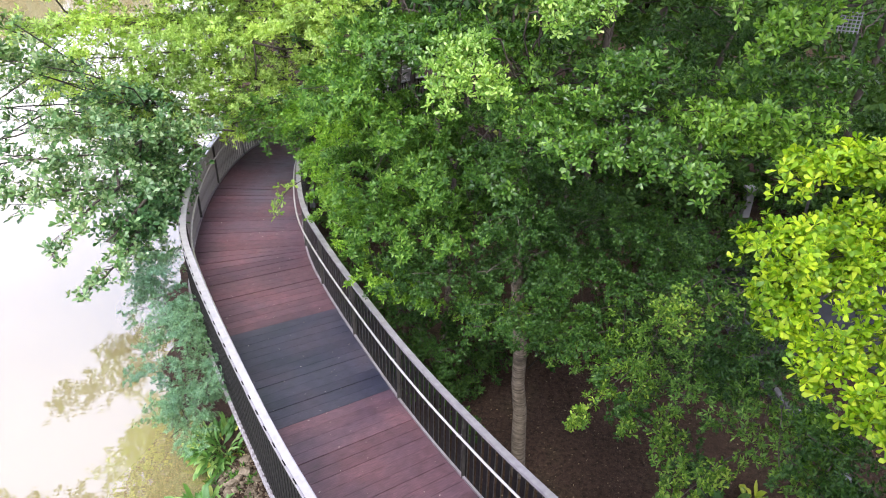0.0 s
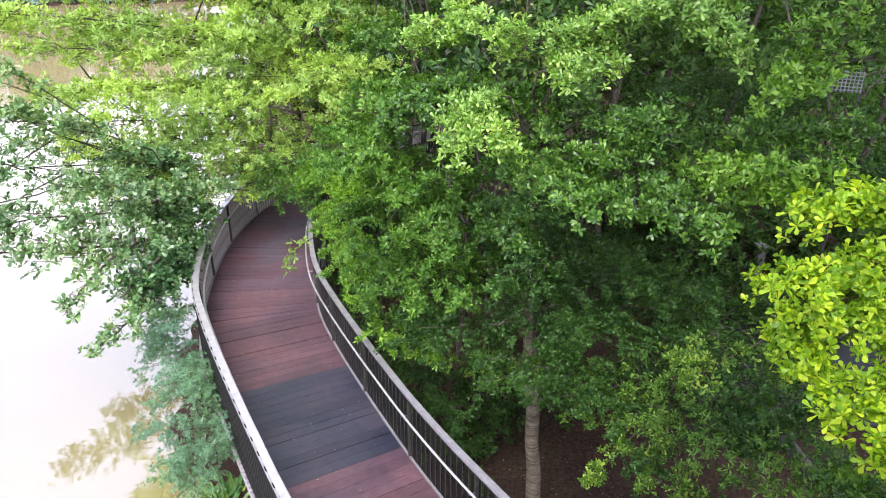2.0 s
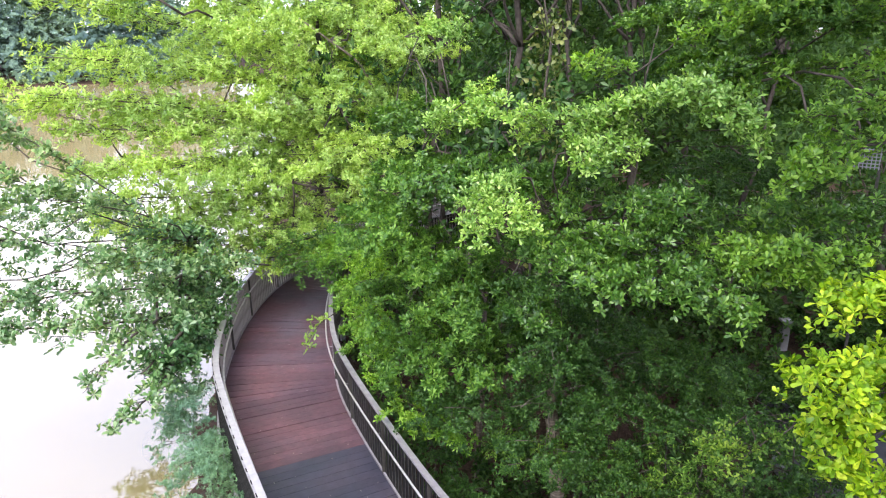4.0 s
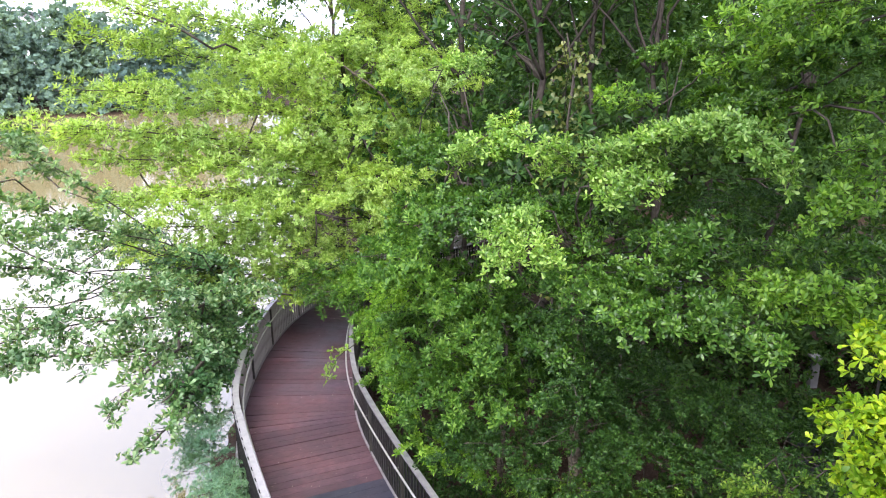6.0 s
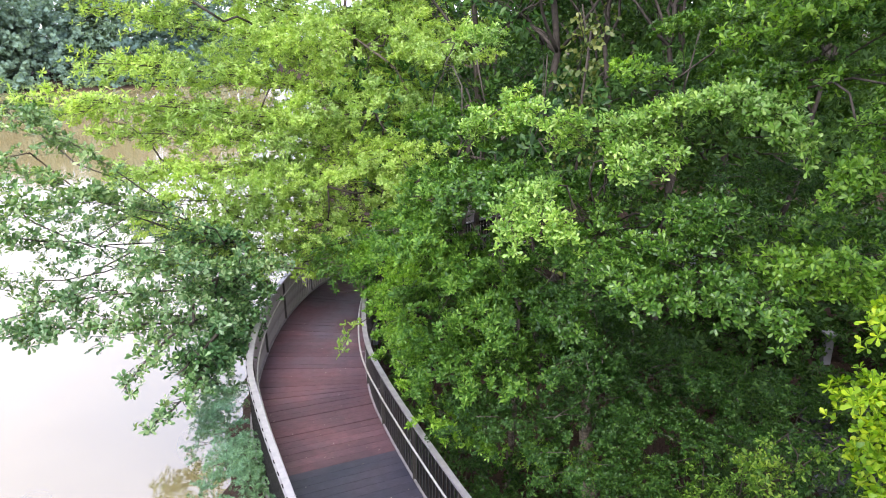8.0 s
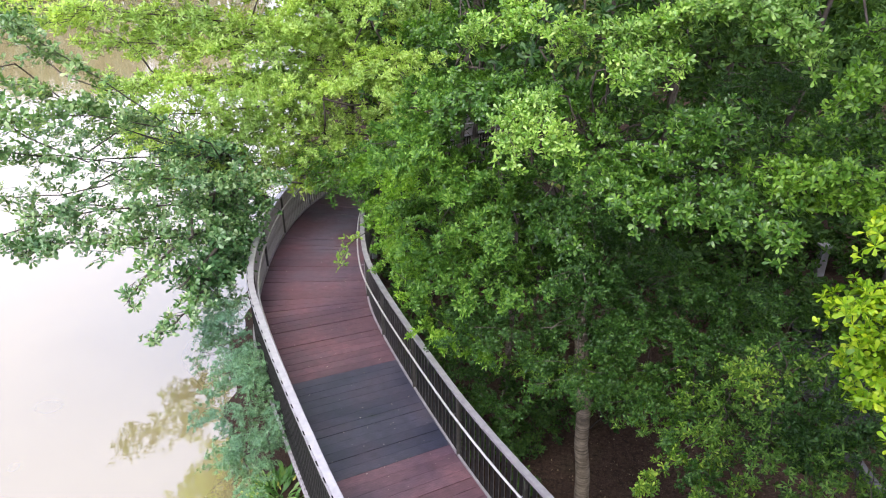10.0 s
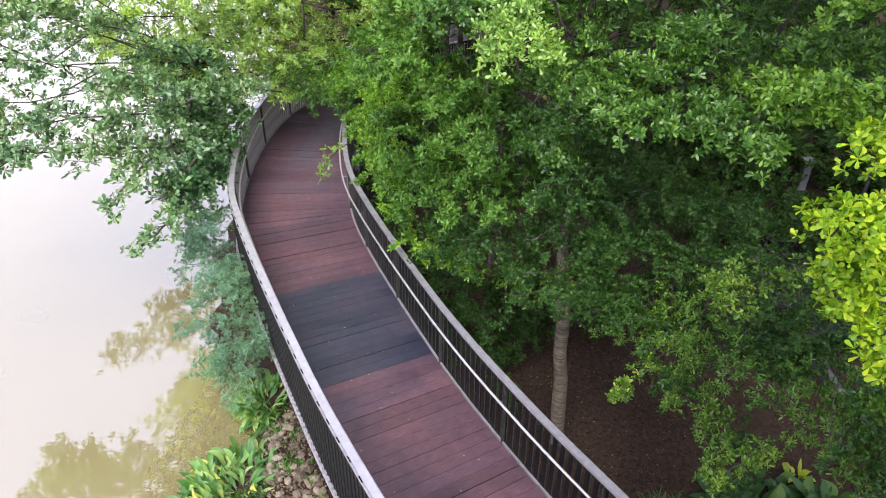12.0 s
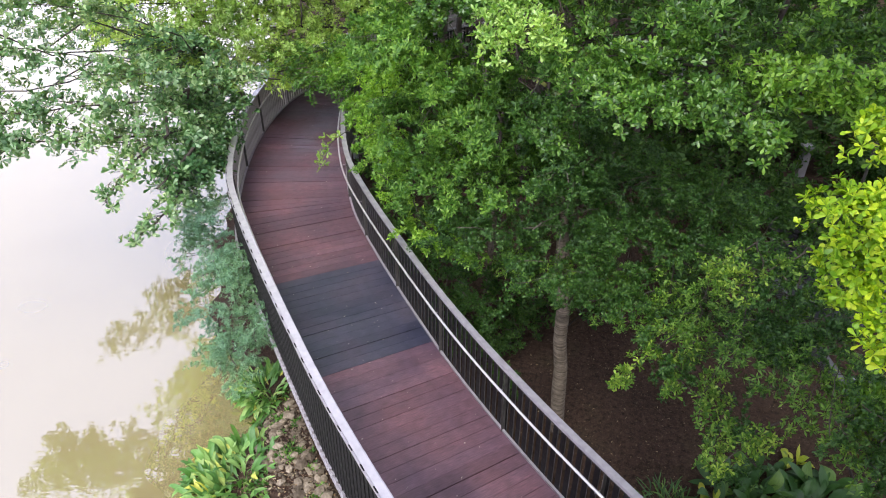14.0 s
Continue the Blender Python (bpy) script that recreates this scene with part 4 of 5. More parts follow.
CURTAIN_LOW_BOUGHS = [
    (0.2, 8.1, 1.7, 0.55, 0.74, 0.31),
    (0.7, 7.8, 1.8, 0.84, 0.61, 0.25),
    (1.8, 7.8, 2.2, 0.91, 0.77, 0.30),
    (2.4, 7.3, 2.1, 0.82, 0.60, 0.25),
    (1.4, 7.2, 1.5, 0.97, 0.45, 0.20),
    (2.1, 6.8, 1.7, 0.65, 0.45, 0.15),
    (3.4, 9.2, 1.7, 1.36, 0.91, 0.33),
    (3.9, 7.9, 2.1, 0.83, 0.82, 0.30),
    (3.1, 6.9, 1.9, 0.82, 0.63, 0.27),
    (3.3, 5.5, 1.8, 0.53, 0.57, 0.28),
]
CURTAIN_MID_BOUGHS = [
    (2.3, 5.3, 1.7, 0.31, 0.45, 0.12),
    (2.8, 4.9, 1.5, 0.23, 0.45, 0.12),
    (2.9, 4.6, 1.3, 0.19, 0.45, 0.12),
    (3.2, 5.6, 2.8, 0.43, 0.46, 0.19),
    (2.2, 9.3, 2.4, 1.04, 0.97, 0.31),
    (2.4, 7.7, 2.6, 0.67, 0.50, 0.18),
    (3.2, 7.4, 2.6, 0.67, 0.50, 0.18),
    (3.6, 6.4, 2.7, 0.41, 0.55, 0.21),
    (2.6, 7.4, 2.9, 0.58, 0.45, 0.14),
    (3.2, 7.0, 2.9, 0.57, 0.45, 0.14),
]
CURTAIN_TOP_BOUGHS = [
    (2.8, 6.9, 2.2, 0.57, 0.45, 0.15),
    (3.2, 6.3, 2.4, 0.47, 0.45, 0.13),
    (2.5, 7.3, 2.3, 0.44, 0.45, 0.13),
    (4.5, 8.0, 4.2, 0.78, 0.82, 0.17),
    (5.0, 7.1, 4.2, 0.67, 0.95, 0.20),
    (4.5, 9.8, 4.6, 0.91, 1.36, 0.27),
    (5.4, 8.8, 4.6, 0.69, 1.04, 0.21),
    (3.5, 4.5, 2.6, 0.35, 0.45, 0.12),
    (3.3, 4.1, 2.3, 0.36, 0.45, 0.12),
    (3.6, 3.7, 2.5, 0.33, 0.45, 0.12),
]
CURTAIN_SIDE_BOUGHS = [
    (3.3, 5.2, 2.3, 0.37, 0.45, 0.13),
    (3.5, 4.9, 2.7, 0.33, 0.45, 0.12),
    (3.3, 5.4, 2.5, 0.31, 0.45, 0.12),
    (3.6, 3.9, 2.3, 0.25, 0.45, 0.12),
    (3.7, 3.6, 2.5, 0.22, 0.45, 0.12),
    (3.4, 3.7, 2.3, 0.20, 0.45, 0.12),
    (3.4, 3.7, 2.3, 0.25, 0.45, 0.12),
]
CURTAIN_PADS = CURTAIN_LOW_BOUGHS + CURTAIN_MID_BOUGHS + CURTAIN_TOP_BOUGHS + CURTAIN_SIDE_BOUGHS
FILL_LOW_BOUGHS = [
    (0.17, 8.67, 0.50, 0.3, 0.4, 0.26),
    (0.48, 8.03, 0.32, 0.3, 0.4, 0.26),
    (-0.06, 9.20, 0.57, 0.3, 0.4, 0.26),
    (1.3, 6.6, 2.0, 0.61, 0.45, 0.20),
    (1.4, 6.8, 2.6, 0.66, 0.49, 0.20),
    (1.3, 6.9, 3.2, 0.58, 0.50, 0.17),
    (0.7, 7.7, 2.0, 0.67, 0.65, 0.27),
    (2.2, 7.1, 2.2, 0.71, 0.52, 0.21),
    (2.1, 6.5, 1.7, 0.55, 0.45, 0.19),
]
FILL_MID_BOUGHS = [
    (2.7, 6.4, 1.5, 0.57, 0.45, 0.17),
    (0.5, 8.6, 2.3, 0.63, 0.87, 0.31),
    (3.4, 6.5, 1.4, 0.67, 0.58, 0.27),
    (1.6, 8.6, 3.1, 0.86, 0.79, 0.24),
    (1.5, 7.2, 3.8, 0.46, 0.48, 0.14),
    (1.6, 7.2, 3.2, 0.41, 0.48, 0.16),
]
FILL_PADS = FILL_LOW_BOUGHS + FILL_MID_BOUGHS
EDGE_LOW_BOUGHS = [
    (-0.9, 10.2, 2.9, 0.41, 0.89, 0.25),
    (-1.0, 10.4, 2.1, 0.33, 0.72, 0.23),
    (-1.5, 12.7, 2.5, 0.67, 1.04, 0.25),
    (-0.8, 9.3, 1.8, 0.35, 0.57, 0.21),
    (-0.3, 8.6, 1.4, 0.33, 0.46, 0.19),
    (0.3, 8.15, 1.3, 0.24, 0.36, 0.16),
]
EDGE_MID_BOUGHS = [
    (-1.3, 11.7, 1.9, 0.30, 0.55, 0.16),
    (-1.1, 10.8, 1.7, 0.28, 0.46, 0.15),
    (-1.7, 12.6, 1.7, 0.29, 0.51, 0.15),
    (-1.5, 11.5, 1.6, 0.27, 0.45, 0.14),
    (-1.1, 10.4, 1.6, 0.25, 0.45, 0.13),
    (3.6, 4.3, 2.0, 0.24, 0.45, 0.12),
    (3.8, 4.3, 2.3, 0.18, 0.45, 0.12),
]
EDGE_PADS = EDGE_LOW_BOUGHS + EDGE_MID_BOUGHS
SHRUB_PADS = [
    (-4.0, 10.0, 0.2, 0.57, 0.91, 0.37),
    (-3.6, 8.7, 0.0, 0.57, 0.74, 0.34),
    (-3.2, 7.7, -0.2, 0.49, 0.48, 0.24),
    (-3.3, 8.9, 0.2, 0.28, 0.73, 0.46),
    (-4.5, 11.0, 0.2, 0.45, 0.88, 0.33),
    (-3.0, 7.4, -0.4, 0.35, 0.45, 0.13),
    (-3.1, 8.6, 0.1, 0.23, 0.60, 0.28),
    (-2.8, 7.8, 0.0, 0.19, 0.45, 0.21),
    (-2.75, 7.8, 0.25, 0.17, 0.5, 0.24),
    (-3.35, 9.0, 0.45, 0.2, 0.55, 0.25),
    (-4.2, 10.2, 0.7, 0.34, 0.6, 0.24),
    (-4.6, 11.2, 0.7, 0.3, 0.6, 0.24),
    (-3.85, 9.6, 0.6, 0.2, 0.5, 0.3),
    (-3.8, 9.3, 0.3, 0.3, 0.5, 0.3),
    (-3.25, 8.3, -0.5, 0.35, 0.5, 0.3),
    (-2.95, 8.6, -0.3, 0.25, 0.5, 0.3),
]
SHOOT = [(-1.55, 10.4, 2.16), (-1.93, 9.65, 1.96)]


# LIT, RIGHT and GLOW boughs get their light from paler leaf colours
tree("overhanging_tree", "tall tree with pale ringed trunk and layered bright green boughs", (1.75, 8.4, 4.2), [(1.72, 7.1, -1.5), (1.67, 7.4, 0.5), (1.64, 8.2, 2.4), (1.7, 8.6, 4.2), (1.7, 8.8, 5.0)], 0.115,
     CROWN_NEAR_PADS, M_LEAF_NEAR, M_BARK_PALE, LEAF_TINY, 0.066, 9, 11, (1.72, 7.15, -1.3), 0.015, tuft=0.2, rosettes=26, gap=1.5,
     sprays=[(LIT_BOUGHS, M_LEAF_BRIGHT, LEAF_SPOON, 0.067, 1.75, 0.012, "pale yellow-green leaves, light painted into the colour"), (SIDE_BOUGHS, M_LEAF_CANOPY, LEAF_WEDGE, 0.067, 1.75, 0.012, ""),
             (RIGHT_BOUGHS, M_LEAF_EDGE, LEAF_WEDGE, 0.075, 1.3, 0.014, ""), (GLOW_BOUGHS, M_LEAF_EDGE, LEAF_WEDGE, 0.067, 1.6, 0.014, "yellow-green leaves with sunlight put into their colour")])
# EDGE pads wear the brighter leaf colour in place of light
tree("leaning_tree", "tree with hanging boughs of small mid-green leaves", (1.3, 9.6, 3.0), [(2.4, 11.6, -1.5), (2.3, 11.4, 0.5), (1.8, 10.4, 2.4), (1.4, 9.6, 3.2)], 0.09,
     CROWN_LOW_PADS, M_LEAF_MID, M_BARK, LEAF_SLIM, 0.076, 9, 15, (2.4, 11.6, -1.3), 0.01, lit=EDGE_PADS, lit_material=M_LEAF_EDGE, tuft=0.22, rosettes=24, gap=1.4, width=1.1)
tree("drooping_tree", "small-leaved tree with a thin pale trunk and drooping foliage, shade painted into the leaves", (1.2, 9.4, 2.0), [(0.85, 10.6, -1.5), (0.9, 10.4, 0.5), (1.1, 9.7, 2.0), (1.3, 9.3, 3.0)], 0.07,
     CURTAIN_PADS + FILL_PADS, M_LEAF_FINE, M_BARK_PALE, LEAF_TINY, 0.044, 8, 21, (0.85, 10.6, -1.3), 0.006, sprays=[(TIP_BOUGHS, M_LEAF_TIP, LEAF_SPOON, 0.052, 0.8, 0.008, "leaves at the twig ends, painted yellow-green as if lit"), (VEIL_BOUGHS, M_LEAF_VEIL, LEAF_SLIM, 0.055, 1.1, 0.008, "thin veil of fine leaves"), (HEM_BOUGHS, M_LEAF_VEIL, LEAF_SLIM, 0.055, 1.3, 0.008, "lighter green leaf tips")], tuft=0.26, rosettes=42, gap=1.3)
tree("spreading_tree", "wide tree with flat layers of yellow-green leaves above the boardwalk", (-3.0, 19.6, 3.5), [(-3.4, 20.6, -1.5), (-3.4, 20.5, 1.5), (-3.1, 19.9, 3.4), (-2.8, 18.6, 5.6), (-2.6, 17.4, 7.2)], 0.2,
     CROWN_FAR_PADS, M_LEAF_SUN, M_BARK, LEAF_TINY, 0.09, 7, 31, (-3.4, 20.6, -1.3), 0.025, flat=0.3, tuft=0.36, rosettes=26, gap=1.0, width=0.92,
     sprays=[(SPREAD_HIGH_BOUGHS + SPREAD_LOW_BOUGHS + [((-5.2, 15.5, 7.0), (-7.8, 14.6, 8.3), (-10.0, 14.0, 9.0), 1.3, 0.4)], M_LEAF_SUN, LEAF_SLIM, 0.112, 1.75, 0.028, ""), (SPREAD_EDGE_BOUGHS, M_LEAF_MID, LEAF_SLIM, 0.095, 1.6, 0.028, "deeper green drooping leaves")])


def bare_limb(owner, pts, r0, r1):
    t = bpy.data.objects[owner]
    p = spline(pts, 14)[0]
    bm = tube(bmesh.new(), p - np.array(t.location), np.linspace(r0, r1, 14), 8)
    part("limb", bm, M_BARK_PALE, t, "bare grey-brown limb between the leaves", True)


bare_limb("spreading_tree", [(-0.31, 17.27, 3.69), (-1.12, 16.7, 4.98), (-1.52, 16.44, 5.87), (-2.16, 16.18, 6.42), (-2.79, 15.88, 6.92)], 0.05, 0.018)
bare_limb("overhanging_tree", [(0.44, 9.62, 4.71), (0.07, 9.22, 4.71), (-0.24, 8.89, 4.59), (-0.46, 8.67, 4.58)], 0.02, 0.008)
tree("lakeside_tree", "tree with large grey-green leaves reaching out over the lake", (-5.4, 14.8, 1.5), [(-5.2, 17.6, -1.7), (-5.2, 17.2, 0.0), (-5.3, 15.8, 1.1), (-5.7, 14.2, 1.7)], 0.1,
     (), M_LEAF_GREY, M_BARK, LEAF_OVAL, 0.112, 7, 41, (-5.2, 17.6, -1.5), 0.04,
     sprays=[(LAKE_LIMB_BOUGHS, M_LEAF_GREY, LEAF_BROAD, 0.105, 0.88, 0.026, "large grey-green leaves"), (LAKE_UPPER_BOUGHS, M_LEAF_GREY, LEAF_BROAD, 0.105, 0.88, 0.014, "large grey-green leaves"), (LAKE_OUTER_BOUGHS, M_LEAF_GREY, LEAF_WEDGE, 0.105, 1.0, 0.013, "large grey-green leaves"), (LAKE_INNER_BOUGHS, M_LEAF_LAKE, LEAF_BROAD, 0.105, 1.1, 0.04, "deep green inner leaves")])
tree("lime_tree", "young tree with large glossy lime-green leaves close by", (3.9, 3.5, 4.2), [(4.6, 3.6, -1.5), (4.6, 3.6, 1.0), (4.4, 3.5, 3.0), (3.9, 3.5, 4.4)], 0.07,
     [(3.9, 3.2, 4.6, 0.6, 0.5, 0.3), (4.6, 3.6, 4.9, 0.6, 0.6, 0.35), (4.2, 2.6, 4.2, 0.6, 0.5, 0.3)], M_LEAF_LIME, M_BARK, LEAF_SPOON, 0.062, 7, 51, (4.6, 3.6, -1.3), 0.006, tuft=0.16, rosettes=9, gap=1.0, width=1.0, low=-5, high=40,
     sprays=[(LIME_BOUGHS, M_LEAF_LIME, LEAF_BROAD, 0.049, 2.0, 0.007, "")])
tree("feathery_shrub", "feathery blue-green shrub on the lake bank", (-3.8, 9.0, -0.6), [(-3.9, 8.9, -1.7), (-3.85, 8.95, -1.1), (-3.8, 9.0, -0.6)], 0.05,
     SHRUB_PADS, M_LEAF_BLUE, M_BARK, LEAF_NARROW, 0.042, 12, 61, (-3.9, 8.9, -1.6), 0.008, flat=0.28, tuft=0.22, rosettes=40, gap=1.6, width=0.7)


# stands out of view; crown added only to block sky light over the soil
tree("shade_tree", "unseen tall broad tree added to shade the soil beside the boardwalk", (8.2, 4.2, 7.5), [(8.8, 4.6, -1.5), (8.8, 4.5, 2.0), (8.6, 4.4, 5.0), (8.2, 4.2, 7.6)], 0.2,
     [(4.4, 5.2, 9.6, 1.9, 2.1, 0.5), (5.2, 8.2, 10.4, 2.0, 1.8, 0.5), (7.2, 6.2, 10.0, 2.2, 2.2, 0.6), (6.4, 2.6, 9.4, 2.4, 1.9, 0.6), (3.8, 2.4, 10.4, 1.8, 1.8, 0.4), (9.6, 4.0, 9.0, 2.0, 2.4, 0.7), (8.6, 8.6, 10.2, 2.2, 1.8, 0.6), (7.6, 3.6, 11.2, 3.0, 3.0, 0.6)],
     M_LEAF_NEAR, M_BARK, LEAF_TINY, 0.16, 7, 65, (8.8, 4.6, -1.3), 0.05, tuft=0.45, rosettes=22, gap=1.2, width=1.3)


# ---- woods behind ----
def wood_tree(seed, h, r, material, length):
    rng = np.random.default_rng(seed)
    t = thing("wood_tree", "dense green tree in the wood behind, shade painted into its leaves", "tree", group="wood behind the boardwalk")
    bm = bmesh.new()
    p = crooked((0, 0, -0.3), (rng.uniform(-0.5, 0.5), rng.uniform(-0.5, 0.5), h * 0.85), rng, 0.02, 10, 0.05)
    tube(bm, p, np.linspace(0.085, 0.03, 10), 9)
    part("trunk", bm, M_BARK, t, "", True)
    pads = []
    for k in range(22):
        a, q = rng.uniform(0, math.tau), rng.uniform(0.1, 0.95)
        rr = r * (0.35 + 0.65 * math.sin(min(1, (1.05 - q) * 1.5) * 1.5)) * rng.uniform(0.4, 0.8)
        pads.append((math.cos(a) * rr, math.sin(a) * rr, h * (0.12 + 0.9 * q), r * rng.uniform(0.35, 0.55), r * rng.uniform(0.35, 0.55), r * 0.22))
    for g in pads[::2]:
        part("limb", limb(bmesh.new(), rng, tuple(p[3 + int(5 * min(1, g[2] / h))]), g, 0.03, 3), M_BARK, t, "", True)
    v, f = foliage(rng, pads, LEAF_TINY, length * 1.1, 5, tuft=0.5, rosettes=8, gap=0.85, seed=seed)
    part_mesh("crown", fast_mesh("crown", v, f, material), t)
    return t


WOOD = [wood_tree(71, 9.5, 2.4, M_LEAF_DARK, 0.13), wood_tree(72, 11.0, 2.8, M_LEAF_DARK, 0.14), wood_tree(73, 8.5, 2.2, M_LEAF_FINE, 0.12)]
# the tree at (10.4, 6.4) is unseen, added to block sky from the right
WOOD_PLACES = [(3.4, 16.0), (7.0, 14.6), (0.6, 20.0), (7.4, 19.0), (11.8, 16.5), (3.2, 21.5), (13.5, 21.0), (-1.5, 25.0), (6.5, 25.5), (-5.0, 29.0), (11.0, 10.4), (2.0, 15.2), (4.6, 15.0), (10.4, 6.4), (0.2, 17.2), (5.4, 17.8), (0.8, 24.0), (2.6, 26.5)]
wood_rng = random.Random(8)
for i, (x, y) in enumerate(WOOD_PLACES):
    m = Matrix.Translation((x, y, LAND_Z)) @ Matrix.Rotation(wood_rng.uniform(0, 6.28), 4, "Z") @ Matrix.Scale(1.25 if y > 15 else 1.5 if y < 3 else 1.0, 4)
    if i < 3:
        WOOD[i].matrix_basis = m
    else:
        copy_thing(WOOD[i % 3], m)

# far bank across the lake
def far_woods():
    rng = np.random.default_rng(91)
    pads = []
    for k in range(120):
        x = rng.uniform(-100, -38)
        back = 0.6 + rng.uniform(0, 1) ** 1.2 * 20
        y = 153 + 0.476 * x + back
        h = rng.uniform(2.0, 3.5) if back < 3 else rng.uniform(14, 19)
        z0 = -1.7 + min(max(back - 4, 0), 20) * 0.12
        r = rng.uniform(2.2, 3.8)
        for q in (0.2, 0.42, 0.64, 0.86) if h > 5 else (0.3, 0.7):
            pads.append((x + rng.normal(0, 1.2), y + rng.normal(0, 1.2), z0 + h * q, r * (1.15 - 0.4 * q), r * (1.15 - 0.4 * q), h * 0.16))
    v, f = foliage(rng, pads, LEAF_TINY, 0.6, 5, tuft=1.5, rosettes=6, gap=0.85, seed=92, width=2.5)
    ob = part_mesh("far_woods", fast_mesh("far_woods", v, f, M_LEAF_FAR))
    tagged(ob, "dark green woods on the far bank of the lake, haze painted into their colour", "woods", kind="stuff")
    pads = []
    for k in range(130):
        x = -100 + 62 * k / 130
        pads.append((x, 153 + 0.476 * x + rng.uniform(-1.2, 0.8), -1.4 + rng.uniform(0, 0.5), 0.7, 0.6, rng.uniform(0.3, 0.7)))
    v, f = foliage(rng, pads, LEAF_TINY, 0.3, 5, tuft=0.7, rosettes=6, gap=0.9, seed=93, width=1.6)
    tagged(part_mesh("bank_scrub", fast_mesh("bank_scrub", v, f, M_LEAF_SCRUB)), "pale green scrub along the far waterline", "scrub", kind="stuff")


far_woods()


def near_woods():
    """Woods that close the view behind the trees on the landward side."""
    rng = np.random.default_rng(95)
    pads = []
    for k in range(105):
        x, y = rng.uniform(-14, 60), rng.uniform(36, 60)
        if x < shore_x(y) + 6:
            continue
        h, r = rng.uniform(10, 15), rng.uniform(2.4, 3.6)
        for q in (0.12, 0.35, 0.6, 0.85):
            pads.append((x + rng.normal(0, 0.8), y + rng.normal(0, 0.8), LAND_Z + h * q, r * (1.15 - 0.4 * q), r * (1.15 - 0.4 * q), h * 0.16))
    v, f = foliage(rng, pads, LEAF_TINY, 0.58, 4, tuft=1.1, rosettes=4, gap=0.75, seed=96, width=2.2)
    tagged(part_mesh("near_woods", fast_mesh("near_woods", v, f, M_LEAF_DARK)), "green woods closing the view inland, leaves painted dark with shade", "woods", kind="stuff")


near_woods()


# ---- bank: stones and broad-leaved clumps ----
def stone_mesh(seed):
    r = np.random.default_rng(seed)
    bm = bmesh.new()
    bmesh.ops.create_icosphere(bm, subdivisions=1, radius=0.5)
    k = r.normal(size=(4, 3)) * 2.2
    for v in bm.verts:
        p = np.array(v.co)
        f = 1 + 0.19 * sum(math.sin(p @ w + i) for i, w in enumerate(k))
        v.co = Vector((v.co.x * f, v.co.y * f * 0.85, v.co.z * f * 0.62))
    me = bpy.data.meshes.new("stone")
    bm.to_mesh(me)
    bm.free()
    me.materials.append(M_STONE)
    return me


STONES = [stone_mesh(s) for s in range(200, 206)]
bank_rng = random.Random(17)
count = 0
while count < 300:
    s = bank_rng.uniform(s_at_y(2.6), s_at_y(8.2))
    o = -bank_rng.uniform(0.95, 1.65)
    p = station(s, o)
    if p.x < shore_x(p.y) + 0.1:
        continue
    g = float(ground_height(np.array(p.x), np.array(p.y)))
    k = bank_rng.choice((0.06, 0.07, 0.08, 0.1, 0.12, 0.14, 0.17))
    ob = new("stone", STONES[count % 6])
    tagged(ob, "rounded pale grey-brown stone on the lake bank", "stone", "bank stones")
    ob.matrix_basis = Matrix.Translation((p.x, p.y, g + k * 0.08)) @ Euler((bank_rng.uniform(-0.4, 0.4), bank_rng.uniform(-0.4, 0.4), bank_rng.uniform(0, 6.28))).to_matrix().to_4x4() @ Matrix.Scale(k, 4)
    count += 1


def gravel():
    """Rubble between the stones."""
    rng = np.random.default_rng(19)
    base = [(np.array([v.co[:] for v in me.vertices]), np.array([p.vertices[:] for p in me.polygons])) for me in STONES]
    vs, fs, k = [], [], 0
    for i in range(2800):
        p = station(rng.uniform(s_at_y(2.6), s_at_y(8.4)), -rng.uniform(0.9, 2.0))
        if p.x < shore_x(p.y) + 0.02:
            continue
        v, f = base[i % 6]
        a, r = rng.uniform(0, 6.28), rng.uniform(0.02, 0.06)
        turn = np.array([(math.cos(a), -math.sin(a), 0), (math.sin(a), math.cos(a), 0), (0, 0, 1)])
        vs.append(v @ turn.T * r + (p.x, p.y, float(ground_height(np.array(p.x), np.array(p.y))) + r * 0.1))
        fs.append(f + k)
        k += len(v)
    tagged(part_mesh("gravel", fast_mesh("gravel", np.concatenate(vs), np.concatenate(fs), M_STONE)), "brown rubble and gravel on the lake bank", "gravel", kind="stuff")


gravel()


def blade_mesh(seed, wide, fold, arch):
    """One broad lance-shaped leaf on its stalk, 1 long, arching over."""
    r = np.random.default_rng(seed)
    bm = bmesh.new()
    rows = []
    for i in range(9):
        u = i / 8
        x = u * (1.1 - 0.1 * u)
        z = u * 0.95 - arch * u * u * 0.45
        w = 0.01 if u < 0.2 else wide * 2.2 * ((u - 0.15) / 0.85) ** 0.65 * (1 - (u - 0.15) / 0.85) ** 0.95 + 0.002
        side = 0.03 * math.sin(u * 5 + seed)
        rows.append([bm.verts.new((x * 0.6 + 0.02, side - w, z + fold * w)), bm.verts.new((x * 0.6 + 0.02, side, z)), bm.verts.new((x * 0.6 + 0.02, side + w, z + fold * w))])
    for a, c in zip(rows, rows[1:]):
        for k in range(2):
            bm.faces.new((a[k], a[k + 1], c[k + 1], c[k]))
    for f in bm.faces:
        f.smooth = True
    me = bpy.data.meshes.new("leaf")
    bm.to_mesh(me)
    bm.free()
    return me


def blade_set(material, wide):
    out = []
    for s in range(5):
        me = blade_mesh(300 + s, wide * (0.7 + 0.1 * s), 0.3, 0.95 + 0.17 * s)
        me.materials.append(material)
        out.append(me)
    return out


